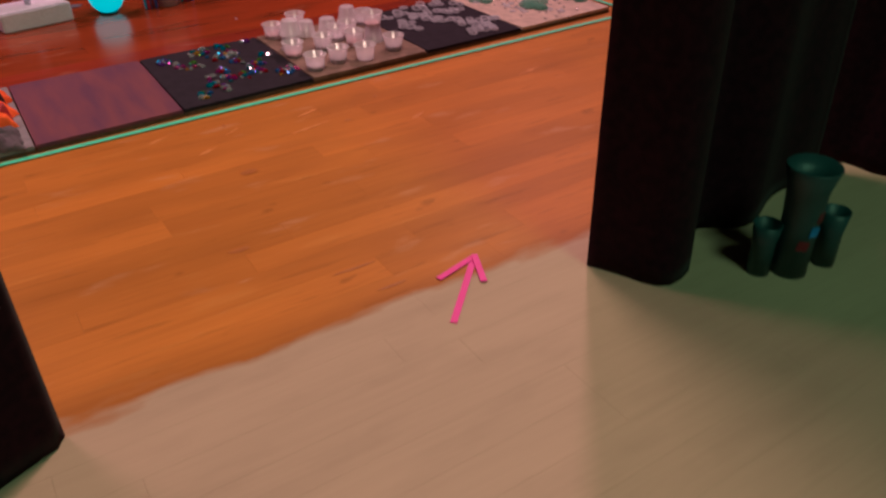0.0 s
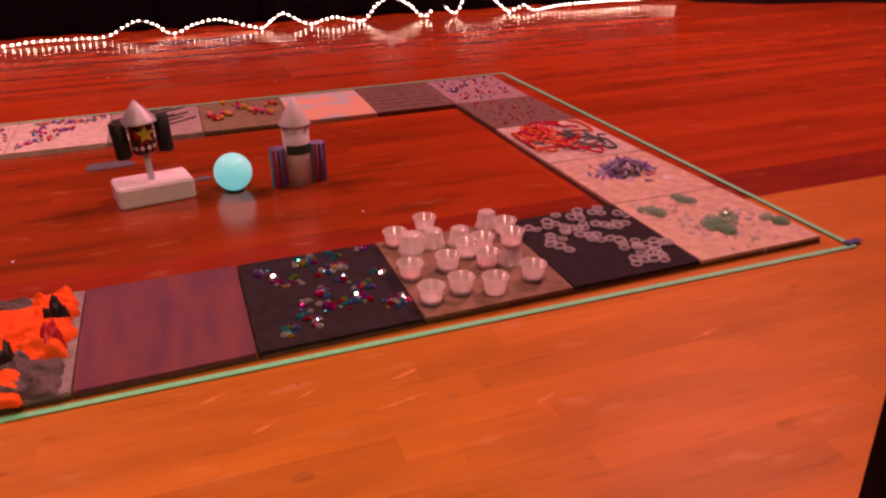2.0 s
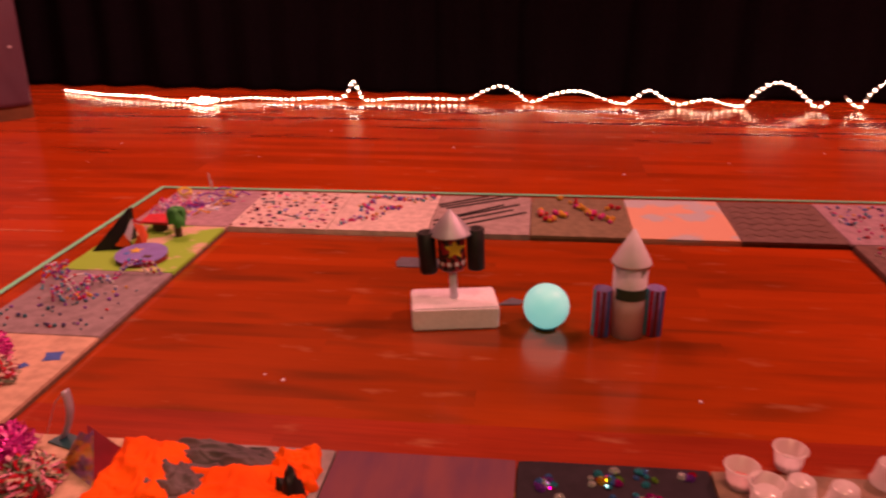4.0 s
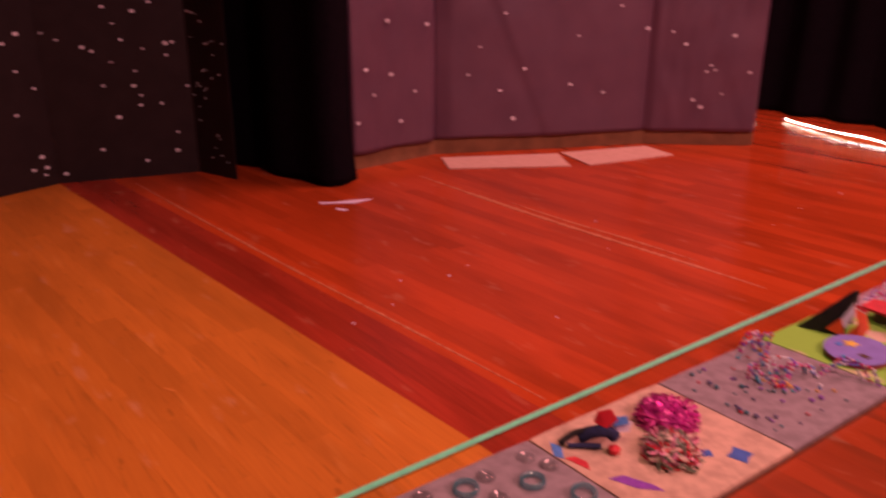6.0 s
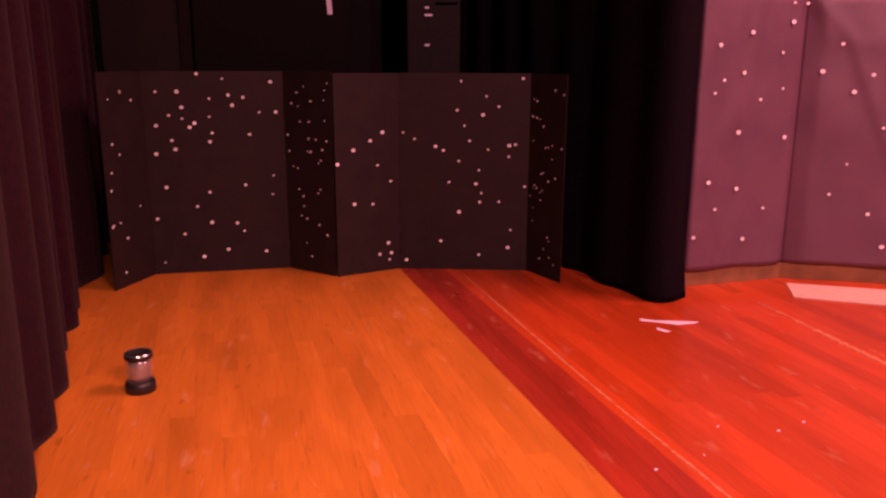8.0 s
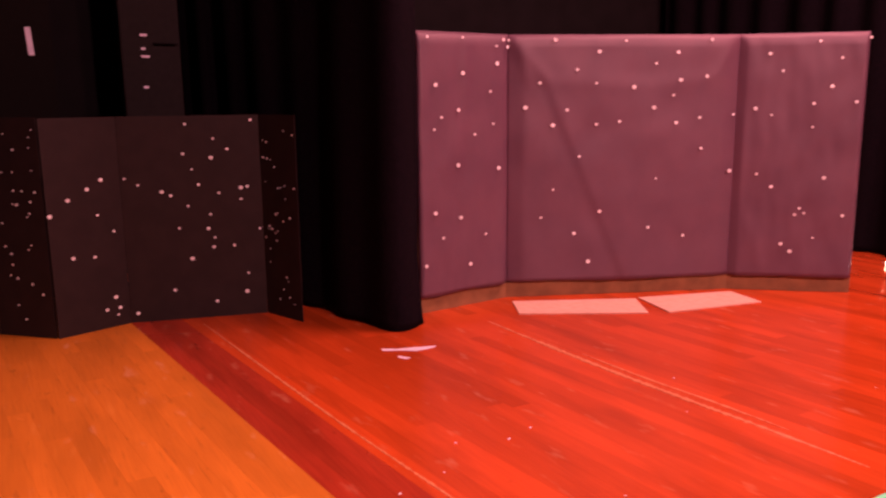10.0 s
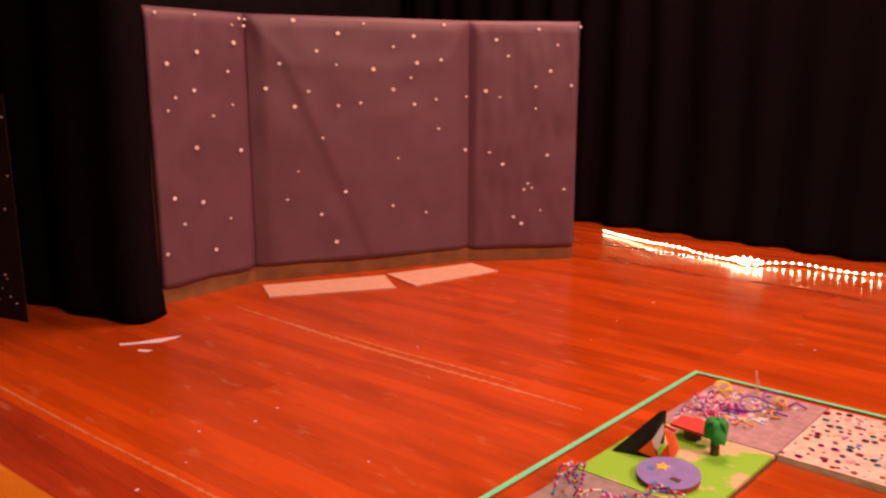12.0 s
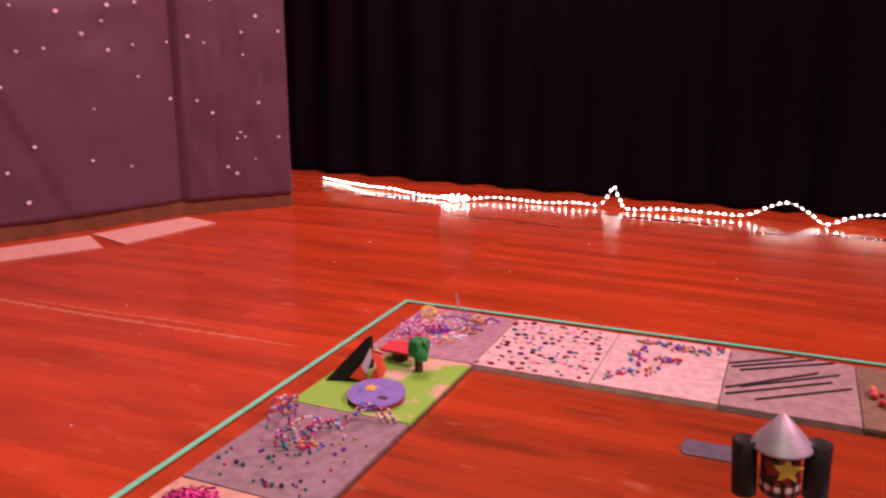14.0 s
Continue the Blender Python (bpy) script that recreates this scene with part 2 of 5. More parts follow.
APRON = ((0.59, 0.205, 0.021), (0.53, 0.176, 0.018))
STAGE = ((0.48, 0.070, 0.010), (0.43, 0.060, 0.0095))
EDGE = ((0.36, 0.045, 0.016), (0.29, 0.034, 0.013))
BARE = (0.50, 0.36, 0.25)
M = dict(
    apron=wood("apron_boards", *APRON, 0.42, BARE, relief=0.025, tone=(0.87, 1.06), scuffs=0.34, smudge=0.28, spec=0.16, dashes=0.10, ticks=0.30), stage=wood("stage_boards", *STAGE, 0.185, relief=0.006, dashes=0.55, tone=(0.78, 1.14), dark_middle=(1.2, 0.8, 0)),
    apron_far=wood("apron_boards_far", *APRON, 0.42, BARE, relief=0.025, island=True, tone=(0.87, 1.06), scuffs=0.34, smudge=0.28, spec=0.16, dashes=0.10, ticks=0.30),
    stage_far=wood("stage_boards_far", *STAGE, 0.185, relief=0.006, dashes=0.55, tone=(0.78, 1.14), island=True, dark_middle=(1.2, 0.8, 0)),
    edge=wood("stage_edge_boards", *EDGE, 0.21, relief=0.008, dashes=0.12), edge_far=wood("stage_edge_boards_far", *EDGE, 0.21, relief=0.008, dashes=0.12, island=True),
    sub=mat("floor_gap", (0.17, 0.035, 0.009), 0.9),
    seam=mat("worn_seam", (0.58, 0.23, 0.09), 0.6, (0.36, 0.10, 0.035), 40, stretch=(1, 6, 1)),
    knot=mat("dark_wood_knot", (0.36, 0.112, 0.014), 0.45, (0.44, 0.145, 0.016), 40, stretch=(1, 5, 1)),
    wall=mat("dark_painted_wall", (0.006, 0.005, 0.006), 0.8, (0.004, 0.0035, 0.004), 6, spec=0.1),
    house=mat("house_wall", (0.30, 0.27, 0.23), 0.8, (0.22, 0.2, 0.17), 4),
    velvet=mat("black_curtain", (0.0055, 0.0037, 0.0064), 0.95, (0.0028, 0.0021, 0.0036), 60, 0.0006, spec=0.06),
    red_velvet=mat("dark_plum_curtain", (0.022, 0.0048, 0.0105), 0.95, (0.0115, 0.0028, 0.007), 60, 0.0006, spec=0.06, sheen=0.04),
    black_card=mat("black_display_card", (0.0195, 0.0132, 0.0130), 0.62, (0.0155, 0.0106, 0.0106), 12, 0.0003, spec=0.18),
    purple=mat("purple_paper", (0.118, 0.060, 0.092), 0.55, (0.098, 0.049, 0.08), 5, 0.002),
    card=mat("corrugated_cardboard", (0.25, 0.125, 0.05), 0.85, (0.18, 0.09, 0.036), 12, 0.0006),
    pale_card=mat("pale_cardboard", (0.62, 0.42, 0.32), 0.85, (0.55, 0.36, 0.27), 25, 0.0004),
    star=mat("white_star_sticker", (0.84, 0.87, 0.92), 0.6),
    tape=mat("mint_tape", (0.19, 0.82, 0.50), 0.55, (0.15, 0.72, 0.44), 60, 0.0003),
    blue_tape=mat("blue_tape", (0.02, 0.04, 0.35), 0.5),
    pink_tape=mat("hot_pink_tape", (0.82, 0.015, 0.37), 0.5, (0.75, 0.015, 0.28), 60),
    foam=mat("white_foam", (0.82, 0.78, 0.92), 0.8, (0.75, 0.71, 0.84), 90, 0.0015),
    white=mat("white_paper", (0.75, 0.71, 0.86), 0.7, (0.66, 0.62, 0.76), 20),
    silver=mat("silver_foil", (0.46, 0.44, 0.55), 0.5, (0.38, 0.36, 0.46), 25, 0.001, metal=0.4),
    black=mat("black_paper", (0.008, 0.007, 0.009), 0.55, (0.014, 0.012, 0.014), 40, 0.0004, spec=0.3),
    red=mat("red_paper", (0.62, 0.02, 0.03), 0.55), orange=mat("orange_paper", (0.78, 0.10, 0.012), 0.6),
    orange_cloth=mat("orange_cloth", (0.92, 0.125, 0.012), 0.9, (0.82, 0.09, 0.01), 9, 0.001, spec=0.2),
    grey_cloth=mat("grey_cloth", (0.13, 0.10, 0.12), 0.9, (0.08, 0.06, 0.075), 14, 0.002),
    yellow=mat("yellow_paint", (0.8, 0.6, 0.06), 0.6), blue=mat("blue_paper", (0.03, 0.12, 0.5), 0.55),
    green=mat("green_felt", (0.045, 0.17, 0.035), 0.85, (0.03, 0.10, 0.025), 60, 0.001), brown=mat("brown_tube", (0.095, 0.05, 0.032), 0.8),
    dark_red=mat("dark_red_card", (0.18, 0.012, 0.025), 0.5),
    purple_card=mat("violet_card", (0.25, 0.17, 0.52), 0.5), grey_card=mat("grey_card", (0.11, 0.11, 0.155), 0.75),
    dark_teal=mat("dark_teal_paint", (0.02, 0.045, 0.055), 0.45, (0.035, 0.07, 0.08), 12, 0.0008),
    rim=mat("brown_mat_edge", (0.15, 0.085, 0.05), 0.9, (0.09, 0.05, 0.03), 60, 0.001),
    leaf_green=mat("bright_green_felt", (0.05, 0.34, 0.09), 0.85, (0.035, 0.24, 0.06), 60, 0.001),
    tinsel_pink=mat("hot_pink_tinsel", (0.80, 0.05, 0.42), 0.3, (0.55, 0.02, 0.32), 90, metal=0.5),
    scuff=mat("pale_floor_scuff", (0.63, 0.238, 0.036), 0.6, (0.59, 0.205, 0.021), 40, mix=(0.4, 0.55)),
    pink_fill=mat("pink_craft_bits", (0.80, 0.36, 0.38), 0.7, (0.55, 0.05, 0.07), 160, 0.002, mix=(0.5, 0.6)),
    rocket_red=mat("red_patterned_paper", (0.36, 0.02, 0.03), 0.5, (0.02, 0.015, 0.015), 45, mix=(0.5, 0.56)),
    bulb=mat("warm_bulb", (1, 0.9, 0.75), 0.4, emit=(1.0, 0.84, 0.58), power=56.0),
    rope=mat("clear_rope_tube", (0.8, 0.78, 0.7), 0.25, trans=0.4),
    glow=mat("glowing_ball", (0.32, 0.72, 0.70), 0.45, (0.24, 0.62, 0.60), 14, emit=(0.11, 0.76, 0.71), power=0.68),
    metal=mat("brushed_metal", (0.55, 0.55, 0.56), 0.25, metal=0.9), black_plastic=mat("black_plastic", (0.015, 0.015, 0.016), 0.35),
)
for k, c in dict(pink=(0.75, 0.05, 0.35), magenta=(0.5, 0.02, 0.3), aqua=(0.03, 0.4, 0.55), gold=(0.75, 0.4, 0.04), lime=(0.2, 0.5, 0.06),
                 violet=(0.25, 0.06, 0.5), ruby=(0.55, 0.01, 0.03), sky=(0.08, 0.25, 0.7), ice=(0.7, 0.75, 0.8)).items():
    M["gem_" + k] = mat(k + "_gem", tuple(min(1, v * 1.3) for v in c), 0.06, spec=1.0, metal=0.75)
    M["felt_" + k] = mat(k + "_felt", c, 0.8, scale=80)
TILE = dict(grey=(0.29, 0.25, 0.28), tan=(0.60, 0.43, 0.32), pale=(0.70, 0.54, 0.46), slate=(0.027, 0.021, 0.033), brown=(0.26, 0.17, 0.13),
            white=(0.68, 0.58, 0.56), mauve=(0.42, 0.30, 0.36), olive=(0.24, 0.19, 0.12), umber=(0.20, 0.13, 0.115), ash=(0.40, 0.33, 0.33))
for k, c in TILE.items():
    M["tile_" + k] = mat(k + "_mat", c, 0.9, tuple(v * 0.72 for v in c), 35, 0.0016, spec=0.5 if k != "slate" else 0.2)
M["shred_blue"] = mat("blue_paper_shred", (0.07, 0.12, 0.40), 0.6, (0.12, 0.16, 0.5), 60)
M["shred_pale"] = mat("pale_blue_paper_shred", (0.30, 0.36, 0.66), 0.6, (0.42, 0.46, 0.72), 60)
M["shred_pink"] = mat("pink_paper_shred", (0.80, 0.32, 0.48), 0.6, (0.7, 0.24, 0.42), 60)
M["navy_card"] = mat("navy_sequin", (0.03, 0.02, 0.09), 0.25, (0.05, 0.02, 0.07), 40)
M["bead_teal"] = mat("dark_teal_bead", (0.02, 0.16, 0.22), 0.35)
M["bead_navy"] = mat("navy_bead", (0.04, 0.04, 0.16), 0.35)
M["disc_violet"] = mat("blue_violet_card", (0.21, 0.19, 0.58), 0.55, (0.18, 0.16, 0.5), 30)
M["shred_green"] = mat("grey_green_shred", (0.16, 0.22, 0.15), 0.6, (0.10, 0.14, 0.10), 60)
M["shred_magenta"] = mat("bright_magenta_shred", (0.88, 0.12, 0.50), 0.4, (0.7, 0.06, 0.38), 90)
M["red_rim"] = mat("crimson_card", (0.36, 0.015, 0.04), 0.55)
M["yellow_wool"] = mat("lemon_wool", (0.80, 0.72, 0.12), 0.85, (0.7, 0.6, 0.08), 120)
M["yarn_red"] = mat("red_yarn", (0.72, 0.02, 0.06), 0.85, (0.55, 0.015, 0.05), 120, 0.0006)
M["yarn_orange"] = mat("orange_yarn", (0.95, 0.25, 0.04), 0.85, (0.85, 0.18, 0.03), 120, 0.0006)
M["yarn_teal"] = mat("grey_teal_yarn", (0.16, 0.24, 0.28), 0.85, (0.11, 0.17, 0.2), 120, 0.0006)
M["foil"] = mat("iridescent_foil", (0.42, 0.30, 0.66), 0.22, (0.85, 0.60, 0.14), 22, 0.002, metal=0.75, mix=(0.50, 0.58))
M["tile_plum"] = mat("streaked_plum_velvet", (0.195, 0.064, 0.084), 0.85, (0.125, 0.048, 0.092), 4.5, 0.0015, stretch=(4.5, 0.9, 1), mix=(0.36, 0.66), spec=0.2)
M["tile_green"] = mat("green_painted_card", (0.24, 0.56, 0.05), 0.8, (0.58, 0.46, 0.34), 8, 0.001, mix=(0.53, 0.6))
M["tile_patch"] = mat("orange_and_blue_painted_card", (0.50, 0.56, 0.62), 0.8, (0.74, 0.47, 0.34), 6, 0.001, mix=(0.44, 0.50))


def translucent(name, color, cover, gloss=0.25, shine=0.04):
    """Thin cloudy plastic: part clear, part scattering light through."""
    m = bpy.data.materials.new(name)
    m.use_nodes = True
    nt = m.node_tree
    nt.nodes.remove(nt.nodes["Principled BSDF"])
    kinds = [nt.nodes.new("ShaderNodeBsdf" + k) for k in ("Transparent", "Diffuse", "Translucent", "Glossy")]
    kinds[0].inputs[0].default_value = (0.97, 0.97, 0.97, 1)
    for k in kinds[1:3]:
        k.inputs[0].default_value = (*color, 1)
    kinds[3].inputs["Roughness"].default_value = gloss

    def blend(f, a, b):
        x = nt.nodes.new("ShaderNodeMixShader")
        x.inputs[0].default_value = f
        nt.links.new(a.outputs[0], x.inputs[1])
        nt.links.new(b.outputs[0], x.inputs[2])
        return x

    cloudy = blend(cover, kinds[0], blend(0.5, kinds[1], kinds[2]))
    nt.links.new(blend(shine, cloudy, kinds[3]).outputs[0], nt.nodes["Material Output"].inputs[0])
    return m


M["cup"] = translucent("cloudy_cup_plastic", (1.0, 0.95, 1.0), 0.56, 0.2, 0.06)
M["frost"] = translucent("frosted_plastic", (0.86, 0.86, 0.94), 0.5)
M["teal"] = translucent("teal_plastic", (0.03, 0.36, 0.44), 0.46, 0.1, 0.1)
M["dome"] = translucent("clear_dome_plastic", (0.80, 0.78, 0.82), 0.16, 0.1, 0.09)
M["glass_green"] = translucent("green_glass", (0.42, 0.80, 0.64), 0.42, 0.06, 0.16)


# ---- builders ----
def thing(name, label, category, at=(0, 0, 0), rz=0.0, group="", kind=""):
    ob = new(name)
    ob.empty_display_size = 0.05
    ob.matrix_world = pose(*at, 0, 0, rz)
    return tagged(ob, label, category, group, kind)


def to_mesh(name, bm, material, smooth=False):
    me = bpy.data.meshes.new(name)
    bmesh.ops.recalc_face_normals(bm, faces=bm.faces)
    bm.to_mesh(me)
    bm.free()
    if material:
        me.materials.append(material)
    if smooth:
        me.polygons.foreach_set("use_smooth", [True] * len(me.polygons))
    return me


def child(name, me, parent, m=None, label=""):
    ob = new(name, me)
    ob.parent = parent
    if m is not None:
        ob.matrix_basis = m
    return tagged(ob, label)


def part(name, bm, material, parent, label="", m=None, smooth=False):
    return child(name, to_mesh(name, bm, material, smooth), parent, m, label)


def b_box(sx, sy, sz, z0=0.0, bevel=0.0):
    bm = bmesh.new()
    bmesh.ops.create_cube(bm, size=1, matrix=Matrix.Translation((0, 0, z0 + sz / 2)) @ Matrix.Diagonal((sx, sy, sz, 1)))
    if bevel:
        bmesh.ops.bevel(bm, geom=bm.edges[:], offset=bevel, segments=2, affect="EDGES")
    return bm


def b_lathe(profile, n=20, squash=1.0):
    """Turned shape from (radius, height) pairs."""
    bm = bmesh.new()
    rings = []
    for r, z in profile:
        rings.append([bm.verts.new((r * math.cos(2 * math.pi * i / n), squash * r * math.sin(2 * math.pi * i / n), z)) for i in range(n)])
    for a, c in zip(rings, rings[1:]):
        for i in range(n):
            bm.faces.new((a[i], a[(i + 1) % n], c[(i + 1) % n], c[i]))
    if profile[0][0] > 1e-4:
        bm.faces.new(rings[0][::-1])
    if profile[-1][0] > 1e-4:
        bm.faces.new(rings[-1])
    bmesh.ops.remove_doubles(bm, verts=bm.verts, dist=1e-5)
    return bm


def b_tube(points, r, n=6, closed=False):
    """A round cord through points."""
    bm = bmesh.new()
    pts = [Vector(p) for p in points]
    rings = []
    for i, p in enumerate(pts):
        d = (pts[min(i + 1, len(pts) - 1)] - pts[max(i - 1, 0)]).normalized()
        s = d.cross(Vector((0, 0, 1)))
        s = s.normalized() if s.length > 1e-3 else Vector((1, 0, 0))
        u = s.cross(d)
        rings.append([bm.verts.new(p + r * (math.cos(a) * s + math.sin(a) * u)) for a in (2 * math.pi * k / n for k in range(n))])
    for a, c in zip(rings, rings[1:]):
        for k in range(n):
            bm.faces.new((a[k], a[(k + 1) % n], c[(k + 1) % n], c[k]))
    bm.faces.new(rings[0][::-1])
    bm.faces.new(rings[-1])
    return bm


def b_flat(outline, thick):
    """A flat piece cut to an outline."""
    bm = bmesh.new()
    low = [bm.verts.new((x, y, 0)) for x, y in outline]
    top = [bm.verts.new((x, y, thick)) for x, y in outline]
    bm.faces.new(low[::-1])
    bm.faces.new(top)
    n = len(low)
    for i in range(n):
        bm.faces.new((low[i], low[(i + 1) % n], top[(i + 1) % n], top[i]))
    return bm


def spline(points, step=0.02):
    """Points along a smooth line through the given ones."""
    P = [Vector(p) for p in points]
    out = []
    for i in range(len(P) - 1):
        a, b, c, d = P[max(i - 1, 0)], P[i], P[i + 1], P[min(i + 2, len(P) - 1)]
        n = max(2, int((c - b).length / step))
        for k in range(n):
            t = k / n
            out.append(0.5 * ((2 * b) + (c - a) * t + (2 * a - 5 * b + 4 * c - d) * t * t + (3 * b - a - 3 * c + d) * t ** 3))
    out.append(P[-1])
    return out


# ---- curtains ----
def curtain(name, label, points, z0, z1, material, amp=0.05, period=0.22, seed=1, hem=0.004, lean=0.0, flare=None):
    rng = random.Random(seed)
    line = spline([(x, y, 0) for x, y in points], 0.02)
    bm = bmesh.new()
    cols = []
    dist, prev, phase = 0.0, line[0], rng.random() * 6
    rows = [0, 0.04, 0.12, 0.3, 0.8, 1.6, 2.6, z1 - z0]
    for i, p in enumerate(line):
        dist += (p - prev).length
        prev = p
        d = (line[min(i + 1, len(line) - 1)] - line[max(i - 1, 0)]).normalized()
        nrm = Vector((-d.y, d.x, 0))
        ease = min(1.0, dist / 0.12)
        run = dist + 0.55 * period * noise.noise(Vector((dist / period * 0.45, seed, 0.5)))
        deep = 0.7 + 0.9 * noise.noise(Vector((dist / period * 0.31, 4.0, seed)))
        w = ease * deep * (math.sin(run * 2 * math.pi / period + phase) + 0.45 * math.sin(run * 2 * math.pi / (period * 2.3) + 1.3 * phase))
        col = []
        for h in rows:
            k = 1.0 - 0.12 * h
            q = p + nrm * amp * w * k + d * 0.02 * math.sin(h * 1.4 + dist * 3)
            q.x += lean * min(h, 0.6) / 0.6 * math.exp(-dist / 0.6)
            if flare and i > len(line) - 16:
                q += Vector((*flare, 0)) * max(0.0, 1 - h / 0.35) ** 1.5 * (i - len(line) + 16) / 15
            lift = hem * 0.5 * (1 + math.sin(dist * 5 + phase)) if h == 0 else 0
            col.append(bm.verts.new((q.x, q.y, z0 + h + lift)))
        cols.append(col)
    for a, c in zip(cols, cols[1:]):
        for k in range(len(rows) - 1):
            bm.faces.new((a[k], c[k], c[k + 1], a[k + 1]))
    me = to_mesh(name, bm, material, True)
    ob = new(name, me)
    mod = ob.modifiers.new("thickness", "SOLIDIFY")
    mod.thickness = 0.006
    return tagged(ob, label, "curtain")


# ---- structure: shell of the hall ----
def slab(name, x0, x1, y0, y1, z0, z1, material, label):
    bm = b_box(x1 - x0, y1 - y0, z1 - z0)
    ob = new(name, to_mesh(name, bm, material))
    ob.location = ((x0 + x1) / 2, (y0 + y1) / 2, z0)
    return tagged(ob, label, "", "", "structure")


slab("wall_back", -4.2, 8.2, 5.0, 5.2, 0, 5.2, M["wall"], "dark wall behind the back curtain")
slab("wall_west", -4.2, -4.0, -6.2, 5.0, 0, 5.2, M["wall"], "dark side wall of the stage wing")
slab("wall_east", 8.0, 8.2, -6.2, 5.0, 0, 5.2, M["wall"], "dark side wall of the stage")
slab("wall_house", -4.0, 8.0, -6.2, -6.0, 0, 5.2, M["house"], "painted wall of the house behind the curtain")
slab("ceiling", -4.2, 8.2, -6.2, 5.2, 5.2, 5.4, M["wall"], "black ceiling above the stage")

curtain("front_curtain", "dark plum velvet curtain drawn aside at the opening",
        [(1.906, -1.180), (1.940, -1.245), (1.978, -1.302), (2.036, -1.298), (2.09, -1.25), (2.155, -1.208), (2.26, -1.24), (2.42, -1.19), (2.56, -1.17)],
        -0.002, 5.1, M["red_velvet"], 0.007, 0.2, 3, 0.0, -0.026)
curtain("front_curtain", "dark plum velvet curtain hanging beyond the gap",
        [(2.60, -1.10), (2.72, -1.26), (3.4, -1.36), (5.0, -1.3), (7.9, -1.25)], -0.002, 5.1, M["red_velvet"], 0.04, 0.24, 4, 0.0)
curtain("front_curtain", "dark plum velvet curtain hanging in folds beside the opening",
        [(1.03, -1.11), (0.95, -1.16), (0.4, -1.19), (-0.3, -1.22), (-0.95, -1.25), (-1.6, -1.36), (-2.4, -1.48), (-3.9, -1.6)],
        0.001, 5.1, M["red_velvet"], 0.04, 0.36, 5)
curtain("leg_curtain", "black wing curtain hanging to the floor in deep folds",
        [(-3.9, 0.45), (-3.2, 0.62), (-2.62, 0.80), (-2.40, 0.86), (-2.06, 0.95), (-2.085, 1.11)], 0.003, 5.1, M["velvet"], 0.02, 0.3, 8, flare=(0.02, 0.025))
curtain("back_curtain", "black pleated backdrop curtain reaching the floor",
        [(-3.9, 4.42), (-2, 4.42), (0, 4.42), (2, 4.42), (4, 4.4), (5.2, 4.3), (6.6, 4.25), (7.9, 4.2)], 0.003, 5.1, M["velvet"], 0.05, 0.3, 11)


# ---- display boards ----
def fold_board(name, label, corners, height, thick, card, cover=None, cover_from=0.0, group=""):
    """A folding board standing on the floor: one panel between each two corners, each with its own cover sheet."""
    root = thing(name, label, "display board", (*corners[0], 0), 0, group)
    panels = []
    for k, (a, c) in enumerate(zip(corners, corners[1:])):
        a, c = Vector(a), Vector(c)
        d = c - a
        L = d.length
        m = Matrix.Translation((a.x - corners[0][0], a.y - corners[0][1], 0)) @ Matrix.Rotation(math.atan2(d.y, d.x), 4, "Z")
        back = 0.02 if cover else 0.0
        e0, e1 = (0.010 if cover and k else 0.0), (0.010 if cover and k < len(corners) - 2 else 0.0)
        m = m @ Matrix.Translation((0, back, 0))
        bm = b_box(L - 0.0006 + e0 + e1, thick, height, 0, 0.0008)
        bmesh.ops.translate(bm, verts=bm.verts, vec=((L + e1 - e0) / 2, thick / 2, 0))
        panel = part("panel", bm, card, root, m=m)
        if cover:
            bm = bmesh.new()
            nu, nv = 64, 56
            grid = [[None] * (nv + 1) for _ in range(nu + 1)]
            for i in range(nu + 1):
                for j in range(nv + 1):
                    u, v = i / nu, j / nv
                    edge = min(1, u * (14 if k else 45), (1 - u) * (14 if k < 2 else 45), 30 * min(v + 0.09, 1 - v))
                    away = u - (0.15 + 0.44 * (0.85 - v))
                    crease = 0.0065 * max(0, 1 - (away / 0.30 if away > 0 else -away / 0.022)) * min(1, max(0, 8 * (0.92 - v))) if k == 1 else 0
                    sag = 0.002 * math.exp(-((v - 0.80 - 0.25 * (u - 0.5) ** 2) / 0.03) ** 2) if k == 1 else 0
                    pull = sum(0.011 * math.exp(-(((u - cu) * sl - (1 - v)) / 0.035) ** 2) * max(0, 1 - (1 - v) / 0.22) for cu, sl in ((0.0, 1.1), (0.02, 2.6), (1.0, -1.4), (1.0, -3.0))) if k == 1 else 0
                    n = pull + 0.005 * noise.noise(Vector((u * 4 + 7 * k, v * 5, 3.1))) + 0.003 * noise.noise(Vector((u * 11, v * 9 + 5 * k, 1)))
                    y = -0.005 - max(0, edge * (n + 0.019 + crease + sag))
                    wavy = 0.008 * noise.noise(Vector((u * 3 + k, 0, 9))) if j == 0 else 0
                    grid[i][j] = bm.verts.new((0.002 - e0 + u * (L - 0.004 + e0 + e1), y, cover_from + wavy + v * (height + 0.004 - cover_from)))
            for i in range(nu):
                for j in range(nv):
                    bm.faces.new((grid[i][j], grid[i + 1][j], grid[i + 1][j + 1], grid[i][j + 1]))
            me = to_mesh("paper_cover", bm, cover, True)
            sheet = child("paper_cover", me, panel, None, "purple paper sheet creased over the panel")
            mod = sheet.modifiers.new("thickness", "SOLIDIFY")
            mod.thickness = 0.0015
        panels.append((panel, L))
    return root, panels


star_mesh = to_mesh("star", b_flat([(0.0105 * math.cos(a), 0.0095 * math.sin(a)) for a in (math.pi / 4 * k for k in range(8))], 0.0012), M["star"])
RX = Matrix.Rotation(math.pi / 2, 4, "X")


